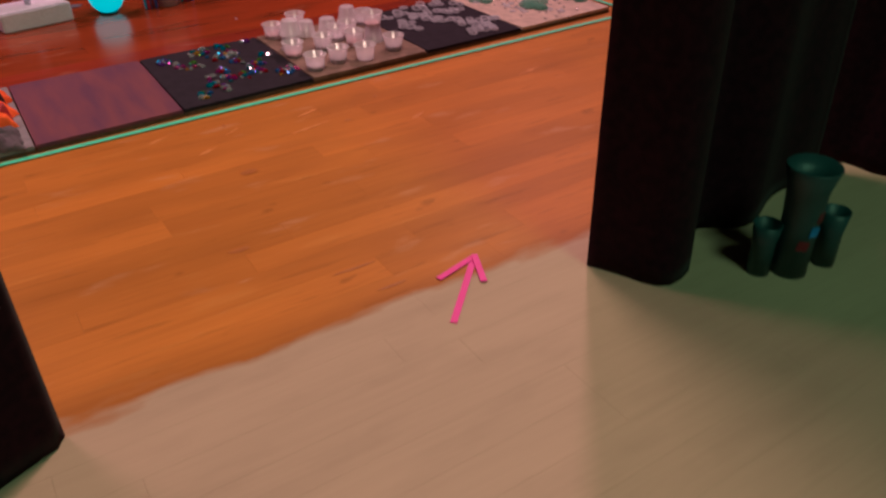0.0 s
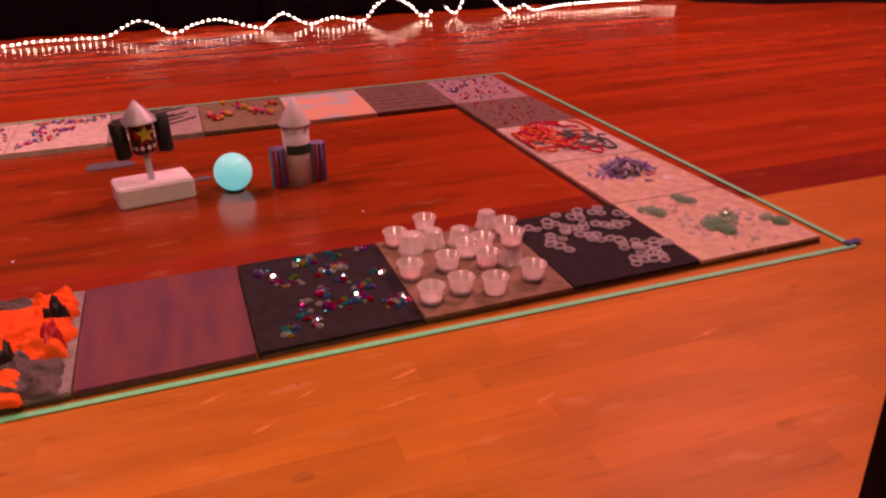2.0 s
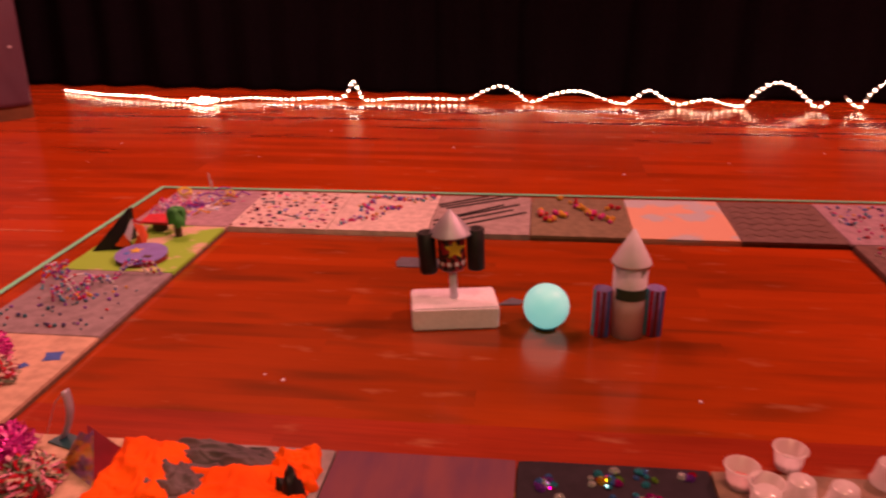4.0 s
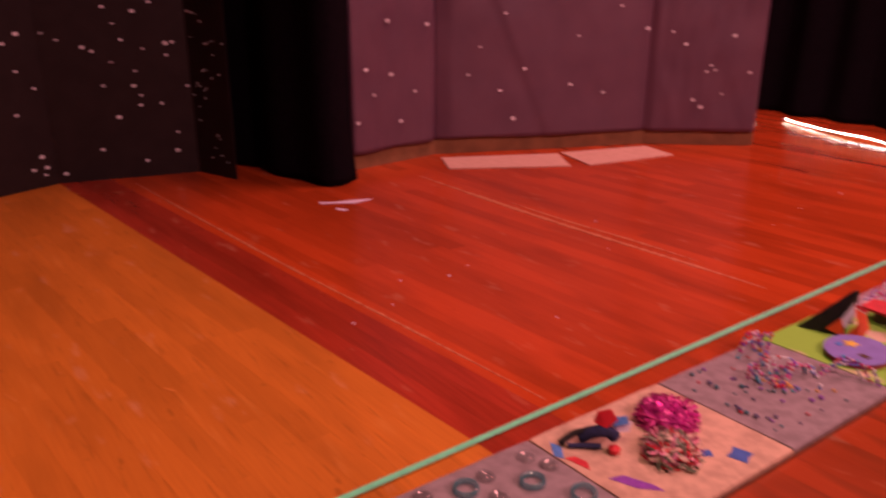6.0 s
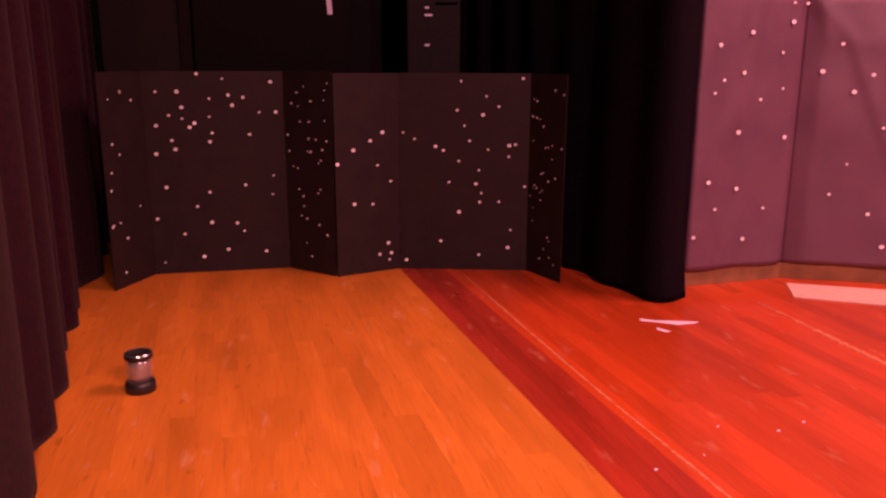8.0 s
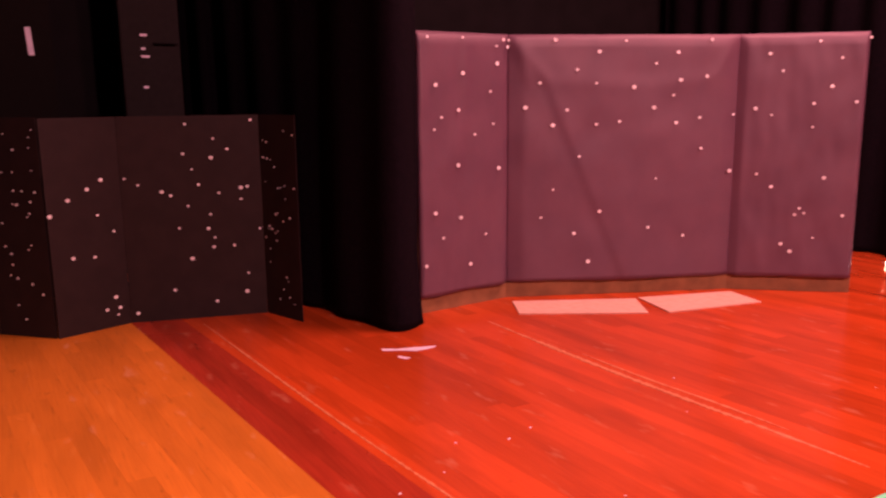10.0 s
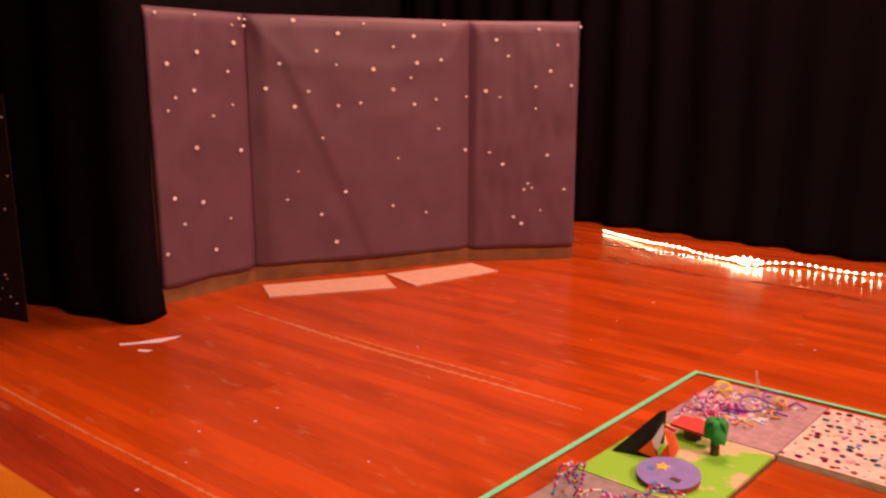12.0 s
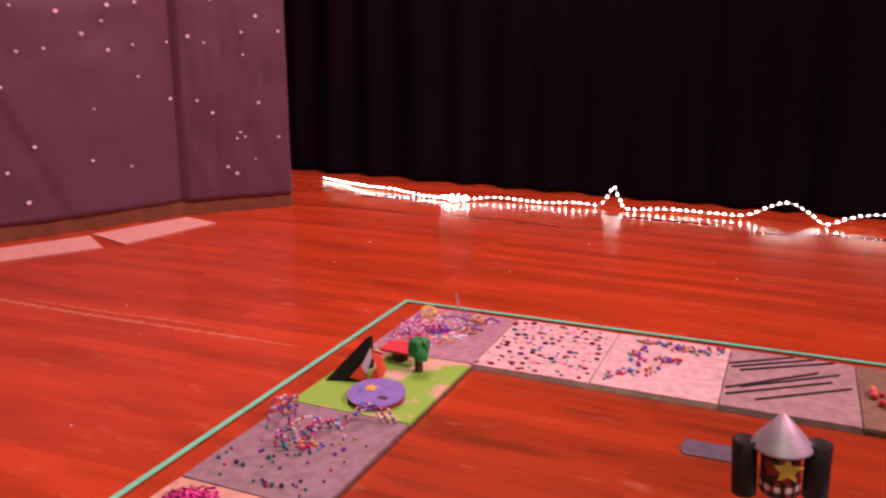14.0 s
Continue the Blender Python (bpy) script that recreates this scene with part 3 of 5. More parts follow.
def stars(panel, L, spots, out=0.001, size=1.0, rng=random.Random(4)):
    for u, v in spots:
        if 0.01 < u < 0.99:
            s = size * rng.uniform(0.5, 0.98)
            child("star", star_mesh, panel, Matrix.Translation((u * L, -out, v)) @ RX @ Matrix.Diagonal((s, s, 1, 1)))


root, panels = fold_board("purple_board", "tall three-part cardboard screen covered with creased purple paper and white stars",
                          [(-2.221, 1.199), (-2.275, 1.742), (-1.795, 2.852), (-1.395, 3.325)], 1.335, 0.008, M["card"], M["purple"], 0.082)
stars(*panels[0], [(0.09, 1.31), (0.465, 1.314), (0.923, 1.311), (0.981, 1.31), (0.842, 1.279), (0.971, 1.277), (0.85, 1.197), (0.464, 1.149), (0.169, 1.094), (0.771, 1.063), (0.414, 0.976), (0.23, 0.944), (0.151, 0.888), (0.806, 0.906), (0.594, 0.858), (0.406, 0.714), (0.871, 0.686), (0.156, 0.491), (0.434, 0.457), (0.719, 0.359), (0.239, 0.366), (0.052, 0.24), (0.542, 0.218)], 0.033, 1.2)
stars(*panels[1], [(0.193, 1.311), (0.38, 1.254), (0.493, 1.306), (0.865, 1.311), (0.72, 1.249), (0.287, 1.166), (0.626, 1.194), (0.13, 1.102), (0.37, 1.099), (0.533, 1.078), (0.735, 1.112), (0.85, 1.129), (0.706, 1.036), (0.07, 0.982), (0.247, 0.968), (0.623, 0.975), (0.187, 0.892), (0.374, 0.894), (0.474, 0.907), (0.722, 0.897), (0.826, 0.922), (0.303, 0.733), (0.838, 0.764), (0.971, 0.644), (0.642, 0.613), (0.192, 0.566), (0.397, 0.448), (0.141, 0.423), (0.287, 0.336), (0.615, 0.357), (0.774, 0.309), (0.351, 0.185), (0.975, 0.935)], 0.038, 1.2)
stars(*panels[2], [(0.61, 1.295), (0.987, 1.308), (0.23, 1.238), (0.784, 1.212), (0.338, 1.152), (0.724, 1.072), (0.593, 0.987), (0.919, 0.993), (1.02, 0.993), (0.139, 0.964), (0.269, 0.931), (0.596, 0.868), (0.179, 0.627), (0.714, 0.609), (0.302, 0.561), (0.538, 0.449), (0.504, 0.415), (0.577, 0.424), (0.881, 0.413), (0.66, 0.294), (0.409, 0.259), (0.485, 0.22)], 0.033, 1.2)

rng = random.Random(12)
few = lambda n: [(rng.uniform(0.06, 0.94), rng.uniform(0.06, 0.92)) for _ in range(n)]
root, panels = fold_board("black_board", "black three-part display board scattered with white star stickers",
                          [(-2.722, -0.352), (-2.83, -0.03), (-2.665, 0.58), (-2.412, 0.668)], 0.966, 0.005, M["black_card"], group="black star boards")
stars(*panels[0], [(0.732, 0.687), (0.539, 0.65), (0.278, 0.609), (0.648, 0.53), (0.853, 0.448), (0.035, 0.546), (0.279, 0.35), (0.566, 0.342),
                   (0.804, 0.14), (0.666, 0.087), (0.853, 0.087), (0.82, 0.055)])
stars(*panels[1], [(0.474, 0.928), (0.942, 0.942), (0.667, 0.858), (0.447, 0.791), (0.644, 0.77), (0.763, 0.809), (0.503, 0.718), (0.03, 0.683),
                   (0.12, 0.652), (0.281, 0.617), (0.341, 0.598), (0.543, 0.645), (0.686, 0.603), (0.848, 0.624), (0.895, 0.629), (0.845, 0.57),
                   (0.461, 0.547), (0.617, 0.503), (0.386, 0.442), (0.595, 0.435), (0.973, 0.424), (0.638, 0.39), (0.627, 0.345), (0.776, 0.348),
                   (0.466, 0.294), (0.87, 0.207), (0.324, 0.146), (0.05, 0.045), (0.625, 0.078), (0.852, 0.117)])
stars(*panels[2], few(34), 0.001, 0.6)
root, panels = fold_board("black_board", "black three-part display board with a dense cluster of white stars",
                          [(-2.672, -1.36), (-2.945, -1.22), (-2.95, -0.575), (-2.735, -0.36)], 0.972, 0.005, M["black_card"], group="black star boards")
stars(*panels[0], few(14), 0.001, 0.7)
stars(*panels[1], [(0.094, 0.878), (0.242, 0.878), (0.387, 0.96), (0.566, 0.937), (0.466, 0.845), (0.602, 0.861), (0.708, 0.85), (0.911, 0.922),
                   (0.268, 0.805), (0.176, 0.768), (0.267, 0.752), (0.351, 0.731), (0.459, 0.76), (0.627, 0.813), (0.82, 0.779), (0.941, 0.779),
                   (0.082, 0.721), (0.316, 0.712), (0.185, 0.651), (0.205, 0.608), (0.474, 0.683), (0.454, 0.642), (0.743, 0.674), (0.069, 0.588),
                   (0.122, 0.427), (0.431, 0.398), (0.694, 0.429), (0.905, 0.472), (0.892, 0.379), (0.041, 0.275), (0.333, 0.33), (0.432, 0.249),
                   (0.618, 0.241), (0.667, 0.2), (0.229, 0.196), (0.541, 0.11), (0.825, 0.093), (0.073, 0.058), (0.359, 0.079)])
stars(*panels[2], few(36), 0.001, 0.65)
root, panels = fold_board("black_board", "black three-part display board with white stars beside the back curtain",
                          [(5.45, 4.08), (5.85, 3.72), (6.5, 3.55), (6.8, 3.3)], 0.966, 0.005, M["black_card"], group="black star boards")
for p in panels:
    stars(*p, few(26), 0.001, 0.7)


def board_flap(label, corners):
    cx, cy = sum(c[0] for c in corners) / 4, sum(c[1] for c in corners) / 4
    ob = new("cardboard_flap", to_mesh("cardboard_flap", b_flat([(x - cx, y - cy) for x, y in corners], 0.005), M["pale_card"]))
    ob.location = (cx, cy, 0.001)
    tagged(ob, label, "cardboard", "flaps before the screen")


board_flap("flat pale cardboard strip lying before the purple screen", [(-1.977, 1.608), (-1.66, 2.144), (-1.896, 2.285), (-2.189, 1.715)])
board_flap("flat pale cardboard strip lying askew before the screen", [(-1.615, 2.237), (-1.514, 2.773), (-1.743, 2.817), (-1.905, 2.31)])

# ---- wing wall behind the boards ----
post = thing("wall_post", "dark painted post with small white labels in the wing", "post", (-3.55, 0.27, 0))
part("shaft", b_box(0.16, 0.30, 3.2, 0, 0.006), mat("dim_grey_paint", (0.012, 0.009, 0.009), 0.7, spec=0.15), post)
for z, w in ((1.37, 0.05), (1.30, 0.03), (1.26, 0.06), (1.10, 0.035)):
    part("label", b_box(0.004, w * 0.7, 0.012, z), M["white"], post, "small white label", Matrix.Translation((0.082, -0.05 + 0.3 * w, 0)))
part("bracket", b_box(0.03, 0.12, 0.006, 1.33), M["wall"], post, "dark bracket", Matrix.Translation((0.095, 0.07, 0)))
door = thing("scenery_flat", "dark brown flat with a white paper strip in the wing", "scenery flat", (-3.6, -0.61, 0))
part("leaf", b_box(0.05, 0.83, 2.2, 0, 0.004), mat("dim_brown_paint", (0.005, 0.0035, 0.003), 0.75, spec=0.1), door)
part("paper_strip", b_box(0.003, 0.027, 0.14, 1.27), M["white"], door, "white paper strip", Matrix.Translation((0.028, 0.391, 0)) @ Matrix.Rotation(0.06, 4, "X"))


flat = thing("scenery_flat", "dull grey painted flat standing in the dark wing", "scenery flat", (-3.62, -1.27, 0))
part("board", b_box(0.03, 0.46, 2.3, 0, 0.004), mat("dull_grey_paint", (0.016, 0.0125, 0.011), 0.8, (0.011, 0.0085, 0.008), 3, spec=0.12), flat)
part("batten", b_box(0.02, 0.06, 2.3, 0, 0.003), mat("raw_dark_batten", (0.010, 0.007, 0.006), 0.8, spec=0.1), flat, "dark timber edge", Matrix.Translation((0.025, 0.20, 0)))


# ---- rope light along the back curtain ----
def rope_light(label, points):
    root = thing("rope_light", label, "rope light", points[0])
    o = Vector(points[0])
    line = [p - o for p in spline(points, 0.012)]
    part("cord", b_tube(line[::2], 0.004, 6), M["rope"], root, "clear plastic cord", smooth=True)
    bm = bmesh.new()
    bmesh.ops.create_icosphere(bm, subdivisions=1, radius=0.0045)
    bulb = to_mesh("bulb", bm, M["bulb"], True)
    dist, last = 0.0, line[0]
    for p in line:
        dist += (p - last).length
        last = p
        if dist > 0.036:
            dist = 0.0
            child("bulb", bulb, root, Matrix.Translation(p + Vector((0, -0.004, 0.004))))


rope_light("lit rope of warm white bulbs looping along the backdrop curtain",
           [(-1.74, 4.17, 0.012), (-1.55, 4.10, 0.01), (-1.3, 4.0, 0.016), (-1.05, 3.96, 0.018), (-0.85, 3.90, 0.01), (-0.66, 3.86, 0.012), (-0.57, 3.80, 0.012), (-0.50, 3.85, 0.02), (-0.58, 3.90, 0.026), (-0.67, 3.84, 0.03), (-0.57, 3.81, 0.03), (-0.50, 3.86, 0.03), (-0.60, 3.88, 0.036), (-0.64, 3.83, 0.03), (-0.55, 3.83, 0.02),
            (-0.52, 3.90, 0.014), (-0.35, 3.98, 0.022), (-0.1, 4.0, 0.012), (0.12, 4.04, 0.022), (0.24, 4.06, 0.014), (0.28, 4.08, 0.05), (0.305, 4.1, 0.10), (0.32, 4.1, 0.128),
            (0.335, 4.1, 0.10), (0.365, 4.08, 0.05), (0.42, 4.04, 0.012), (0.62, 4.08, 0.022), (0.85, 4.1, 0.02), (1.05, 4.12, 0.02), (1.17, 4.16, 0.07),
            (1.27, 4.18, 0.098), (1.37, 4.15, 0.06), (1.46, 4.11, 0.012), (1.6, 4.16, 0.055), (1.76, 4.18, 0.075), (1.92, 4.14, 0.035), (2.04, 4.11, 0.012),
            (2.12, 4.15, 0.055), (2.2, 4.17, 0.09), (2.28, 4.14, 0.05), (2.37, 4.12, 0.014), (2.46, 4.14, 0.03), (2.56, 4.15, 0.045), (2.65, 4.14, 0.025),
            (2.76, 4.14, 0.012), (2.86, 4.18, 0.1), (2.98, 4.2, 0.15), (3.1, 4.18, 0.1), (3.2, 4.14, 0.014), (3.27, 4.12, 0.06)])
rope_light("second lit rope of warm white bulbs along the backdrop curtain",
           [(3.36, 4.14, 0.085), (3.42, 4.15, 0.03), (3.46, 4.15, 0.02), (3.54, 4.18, 0.12), (3.64, 4.2, 0.17), (3.74, 4.18, 0.12), (3.86, 4.14, 0.014), (3.9, 4.12, 0.02),
            (4.0, 4.12, 0.05), (4.05, 4.08, 0.014), (4.3, 4.14, 0.03), (4.7, 4.16, 0.035), (5.1, 4.16, 0.035), (5.36, 4.16, 0.07)])


# ---- tape on the floor ----
def tape_line(name, label, runs, width, material, z=0.0012):
    ax, ay = runs[0][0]
    root = thing(name, label, "tape", (ax, ay, 0))
    for (x0, y0), (x1, y1) in runs:
        d = Vector((x1 - x0, y1 - y0, 0))
        bm = b_box(d.length + width * 0.6, width, 0.0012)
        for v in bm.verts:
            v.co.y += 0.0012 * math.sin(v.co.x * 9)
        part("strip", bm, material, root, m=Matrix.Translation(((x0 + x1) / 2 - ax, (y0 + y1) / 2 - ay, z)) @ Matrix.Rotation(math.atan2(d.y, d.x), 4, "Z"))
        z += 0.0013
    return root


NL, NM, NR, FR, FL = (0.0, -0.236), (1.03, -0.152), (3.058, -0.088), (3.02, 2.2), (-0.022, 2.055)
tape_line("floor_tape", "mint green tape outlining a rectangle on the stage floor", [(NL, NM), (NM, NR), (NR, FR), (FR, FL), (FL, NL)], 0.0165, M["tape"])
tape_line("blue_tape", "blue tape showing from under the mint tape", [((-0.006, -0.243), (0.9, -0.169))], 0.014, M["blue_tape"], 0.0002)
tape_line("blue_tape_scrap", "short scrap of blue tape at the corner", [((3.05, -0.075), (3.09, -0.07))], 0.02, M["blue_tape"], 0.008)
tape_line("pink_arrow", "hot pink tape arrow pointing through the curtain opening",
          [((1.616, -1.187), (1.753, -1.047)), ((1.753, -1.047), (1.662, -1.071)), ((1.753, -1.047), (1.722, -1.12))], 0.012, M["pink_tape"], 0.0004)

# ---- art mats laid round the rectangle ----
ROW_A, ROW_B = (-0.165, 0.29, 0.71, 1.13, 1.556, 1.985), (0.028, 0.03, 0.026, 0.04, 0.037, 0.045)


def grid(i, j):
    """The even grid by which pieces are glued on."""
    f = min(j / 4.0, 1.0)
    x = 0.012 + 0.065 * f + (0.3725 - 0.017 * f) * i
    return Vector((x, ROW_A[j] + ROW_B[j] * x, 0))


NEAR_X = (0.066, 0.427, 0.788, 1.149, 1.502, 1.868, 2.245, 2.608, 3.0)


def corner(i, j):
    """Where the mats themselves meet."""
    f = min(j / 4.0, 1.0)
    x = NEAR_X[i] * (1 - f) + (0.085 + 0.3545 * i) * f
    return Vector((x, -0.185 + 0.05 * x if j == 0 else ROW_A[j] + ROW_B[j] * x, 0))


TH = 0.019


class Mat:
    """One square mat and the things fixed on it; u and v run from 0 to 1 across it."""

    def __init__(self, i, j, material, label, rim=None):
        self.c = [corner(i, j), corner(i + 1, j), corner(i + 1, j + 1), corner(i, j + 1)]
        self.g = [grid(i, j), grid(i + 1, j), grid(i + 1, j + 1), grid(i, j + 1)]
        self.mid = sum(self.c, Vector()) / 4
        self.root = thing("art_mat", label, "art mat", self.mid, 0, "mats round the rectangle")
        self.rng = random.Random(i * 31 + j * 7 + 5)
        for k, (z0, z1, mt) in enumerate(((0.0, TH * 0.48, rim or M["rim"]), (TH * 0.52, TH, material))):
            pts = []
            n = 8
            for a, b in zip(self.c, self.c[1:] + self.c[:1]):
                for s in range(n):
                    p = a.lerp(b, s / n)
                    q = self.mid + (p - self.mid) * (0.993 - 0.004 * k + self.rng.uniform(-0.003, 0.003))
                    pts.append((q.x - self.mid.x, q.y - self.mid.y))
            bm = b_flat(pts, z1 - z0)
            top = max(bm.faces, key=lambda f: f.calc_center_median().z)
            bmesh.ops.bevel(bm, geom=list(top.edges), offset=0.0022, segments=2, affect="EDGES")
            part("backing" if k == 0 else "surface", bm, mt, self.root, "brown cardboard backing" if k == 0 else "", Matrix.Translation((0, 0, z0)))

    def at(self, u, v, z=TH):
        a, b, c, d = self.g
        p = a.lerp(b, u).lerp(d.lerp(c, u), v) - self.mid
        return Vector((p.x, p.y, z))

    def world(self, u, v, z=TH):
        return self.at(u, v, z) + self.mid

    def put(self, name, me, u, v, s=1.0, rot=None, z=TH, label="", tilt=0.0):
        r = self.rng.uniform(0, 6.28) if rot is None else rot
        m = Matrix.Translation(self.at(u, v, z)) @ Matrix.Rotation(r, 4, "Z") @ Matrix.Rotation(tilt, 4, "X") @ Matrix.Diagonal((s, s, s, 1))
        return child(name, me, self.root, m, label)

    def scatter(self, name, meshes, n, region=(0.08, 0.08, 0.92, 0.92), size=(0.7, 1.2), centres=None, spread=0.07, z=TH, tilt=0.0):
        r = self.rng
        for _ in range(n):
            if centres:
                cu, cv = r.choice(centres)
                u, v = r.gauss(cu, spread), r.gauss(cv, spread)
            else:
                u, v = r.uniform(region[0], region[2]), r.uniform(region[1], region[3])
            u, v = min(max(u, 0.11), 0.95), min(max(v, 0.05), 0.95)
            self.put(name, r.choice(meshes), u, v, r.uniform(*size), None, z, "", r.uniform(-tilt, tilt))

    def cord(self, name, uv, r, material, lift=0.0, label=""):
        pts = [self.at(p[0], p[1], TH + r * 0.8 + (p[2] if len(p) > 2 else 0) + lift) for p in uv]
        part(name, b_tube(spline(pts, 0.008), r, 5), material, self.root, label, smooth=True)


def gem_mesh(key, r=0.008):
    bm = b_lathe([(r, 0), (r, r * 0.35), (r * 0.55, r * 0.8)], 8)
    return to_mesh("gem", bm, M["gem_" + key])


def bead_mesh(material, r=0.005):
    bm = bmesh.new()
    bmesh.ops.create_icosphere(bm, subdivisions=1, radius=r, matrix=Matrix.Translation((0, 0, r * 0.9)))
    return to_mesh("bead", bm, material, True)


def ring_mesh_bm(r, t, n=24, k=5):
    bm = bmesh.new()
    rows = []
    for i in range(n):
        a = 2 * math.pi * i / n
        rows.append([bm.verts.new(((r + t * math.cos(b)) * math.cos(a), (r + t * math.cos(b)) * math.sin(a), t + t * math.sin(b)))
                     for b in (2 * math.pi * q / k for q in range(k))])
    for i in range(n):
        for q in range(k):
            bm.faces.new((rows[i][q], rows[(i + 1) % n][q], rows[(i + 1) % n][(q + 1) % k], rows[i][(q + 1) % k]))
    return bm


def ring_mesh(material, r, t, n=14, k=5, name="ring"):
    return to_mesh(name, ring_mesh_bm(r, t, n, k), material, True)


GEMS = [gem_mesh(k) for k in ("pink", "aqua", "gold", "sky", "violet", "ruby", "sky", "ice", "magenta", "ice", "ice", "aqua", "lime", "ice")]
FLAT = [to_mesh("sequin", b_flat([(0.009 * math.cos(a), 0.009 * math.sin(a)) for a in (math.pi / 4 * q for q in range(8))], 0.002), M[k])
        for k in ("gem_violet", "gem_aqua", "dark_red", "gem_magenta", "navy_card", "purple_card", "dark_red", "navy_card", "gem_ruby", "shred_pink")]
FLECK = [to_mesh("fleck", b_flat([(-0.009, -0.003), (0.008, -0.004), (0.010, 0.003), (-0.007, 0.004)], 0.0015), M["felt_" + k])
         for k in ("pink", "violet", "magenta", "aqua", "sky", "ice", "gold")]
BEADS = [bead_mesh(M["felt_" + k]) for k in ("pink", "aqua", "gold", "violet", "ruby", "sky", "ice")]
WIRE_BEADS = [bead_mesh(M["felt_" + k]) for k in ("pink", "sky", "violet", "ice", "ruby", "aqua", "magenta", "ice")]
COOL = [bead_mesh(M[k]) for k in ("bead_teal", "bead_navy", "bead_teal", "bead_navy", "felt_ruby", "felt_violet")]
WARM = [bead_mesh(M["felt_" + k], 0.0055) for k in ("pink", "gold", "ruby", "gold", "pink")]
PALE = [bead_mesh(M["tile_white"], 0.0045), bead_mesh(M["felt_pink"], 0.0045), bead_mesh(M["orange"], 0.0045)]


def crumpled(w, d, h, material, seed, n=40, name="cloth"):
    """A dropped cloth: an uneven outline and sharp soft-sided folds."""
    def fold(u, v, f, k):
        return 1 - min(1, 2.4 * abs(noise.noise(Vector((u * f + 0.7 * v * f, v * f - 0.3 * u * f + seed, k)))))

    bm = bmesh.new()
    g = [[None] * (n + 1) for _ in range(n + 1)]
    for i in range(n + 1):
        for j in range(n + 1):
            u, v = i / n * 2 - 1, j / n * 2 - 1
            rad = 0.96 - 0.16 * noise.noise(Vector((u * 1.7 + seed, v * 1.7, seed))) + 0.10 * noise.noise(Vector((u * 5, v * 5, seed)))
            e = max(0.0, 1 - max(abs(u), abs(v)) ** 5) ** 0.6
            z = h * e * (0.42 + 0.42 * fold(u, v, 0.9, 2.0) ** 1.3 + 0.20 * fold(u, v, 2.1, 5.0) ** 2 + 0.06 * fold(v, u, 5.0, 8.0) ** 2)
            g[i][j] = bm.verts.new((u * w / 2 * rad, v * d / 2 * rad, max(0.001, z)))
    for i in range(n):
        for j in range(n):
            bm.faces.new((g[i][j], g[i + 1][j], g[i + 1][j + 1], g[i][j + 1]))
    return to_mesh(name, bm, material, True)


def tinsel(name, label, at, r, materials, seed, n=110, flat=0.72):
    """A pompom of thin curled strips."""
    rng = random.Random(seed)
    root = thing(name, label, "pompom", at)
    for mt in materials:
        bm = bmesh.new()
        for _ in range(4 * n // len(materials)):
            d = Vector((rng.gauss(0, 1), rng.gauss(0, 1), rng.uniform(-0.1, 1.5))).normalized()
            along = d.cross(Vector((rng.uniform(-1, 1), rng.uniform(-1, 1), rng.uniform(-1, 1)))).normalized()
            s = d.cross(along) * rng.uniform(0.0014, 0.0034)
            shell, half, lift = r * rng.uniform(0.72, 1.0), rng.uniform(0.18, 0.5), rng.uniform(0.0, 0.5) ** 1.3
            prev = None
            for k in range(5):
                t = k / 2 - 1
                p = (d * math.cos(half * t) + along * math.sin(half * t)) * shell * (1 + lift * (1 - t * t) - 0.1 * abs(t))
                p.z = max(0.002, p.z * flat + 0.006)
                pair = (bm.verts.new(p - s), bm.verts.new(p + s))
                if prev:
                    bm.faces.new((prev[0], prev[1], pair[1], pair[0]))
                prev = pair
        child("tinsel", to_mesh("tinsel", bm, mt), root)
    core = b_lathe([(r * 0.6, 0), (r * 0.66, r * 0.2 * flat), (r * 0.4, r * 0.55 * flat), (0, r * 0.66 * flat)], 12)
    part("core", core, materials[-1], root)
    return root


def scrap(label, at, outline, material, rz=0.0, tilt=0.0, name="paper_scrap", thick=0.0012):
    ob = new(name, to_mesh(name, b_flat(outline, thick), material))
    ob.matrix_world = Matrix.Translation(at) @ Matrix.Rotation(rz, 4, "Z") @ Matrix.Rotation(tilt, 4, "X")
    return tagged(ob, label, "paper")


# near row, from the corner by the wing
m = Mat(0, 0, M["tile_grey"], "grey mat with teal and clear plastic bottle caps")
bm = b_lathe([(0.0195, 0.001), (0.0255, 0.0), (0.0262, 0.008), (0.0248, 0.0115), (0.0222, 0.0115), (0.0205, 0.008), (0.0195, 0.001)], 22)
bmesh.ops.delete(bm, geom=[f for f in bm.faces if len(f.verts) > 4], context="FACES")
cap = to_mesh("cap", bm, M["teal"], True)
dome = to_mesh("clear_dome", b_lathe([(0.024, 0), (0.0235, 0.006), (0.018, 0.011), (0.012, 0.010), (0.006, 0.007), (0, 0.0065)], 18), M["dome"], True)
for u, v in ((0.31, 0.52), (0.32, 0.15), (0.47, 0.15), (0.73, 0.27), (0.82, 0.40), (0.86, 0.15), (0.46, 0.78), (0.69, 0.89), (0.9, 0.69), (0.79, 0.80), (0.90, 0.06)):
    m.put("cap", cap, u, v, 1.0, tilt=m.rng.uniform(-0.15, 0.25), z=TH + 0.003)
for u, v in ((0.22, 0.35), (0.48, 0.44), (0.27, 0.65), (0.59, 0.39), (0.25, 0.89), (0.19, 0.06), (0.6, 0.29), (0.38, 0.93), (0.7, 0.47), (0.62, 0.6), (0.45, 0.6)):
    m.put("clear_dome", dome, u, v, 0.85)

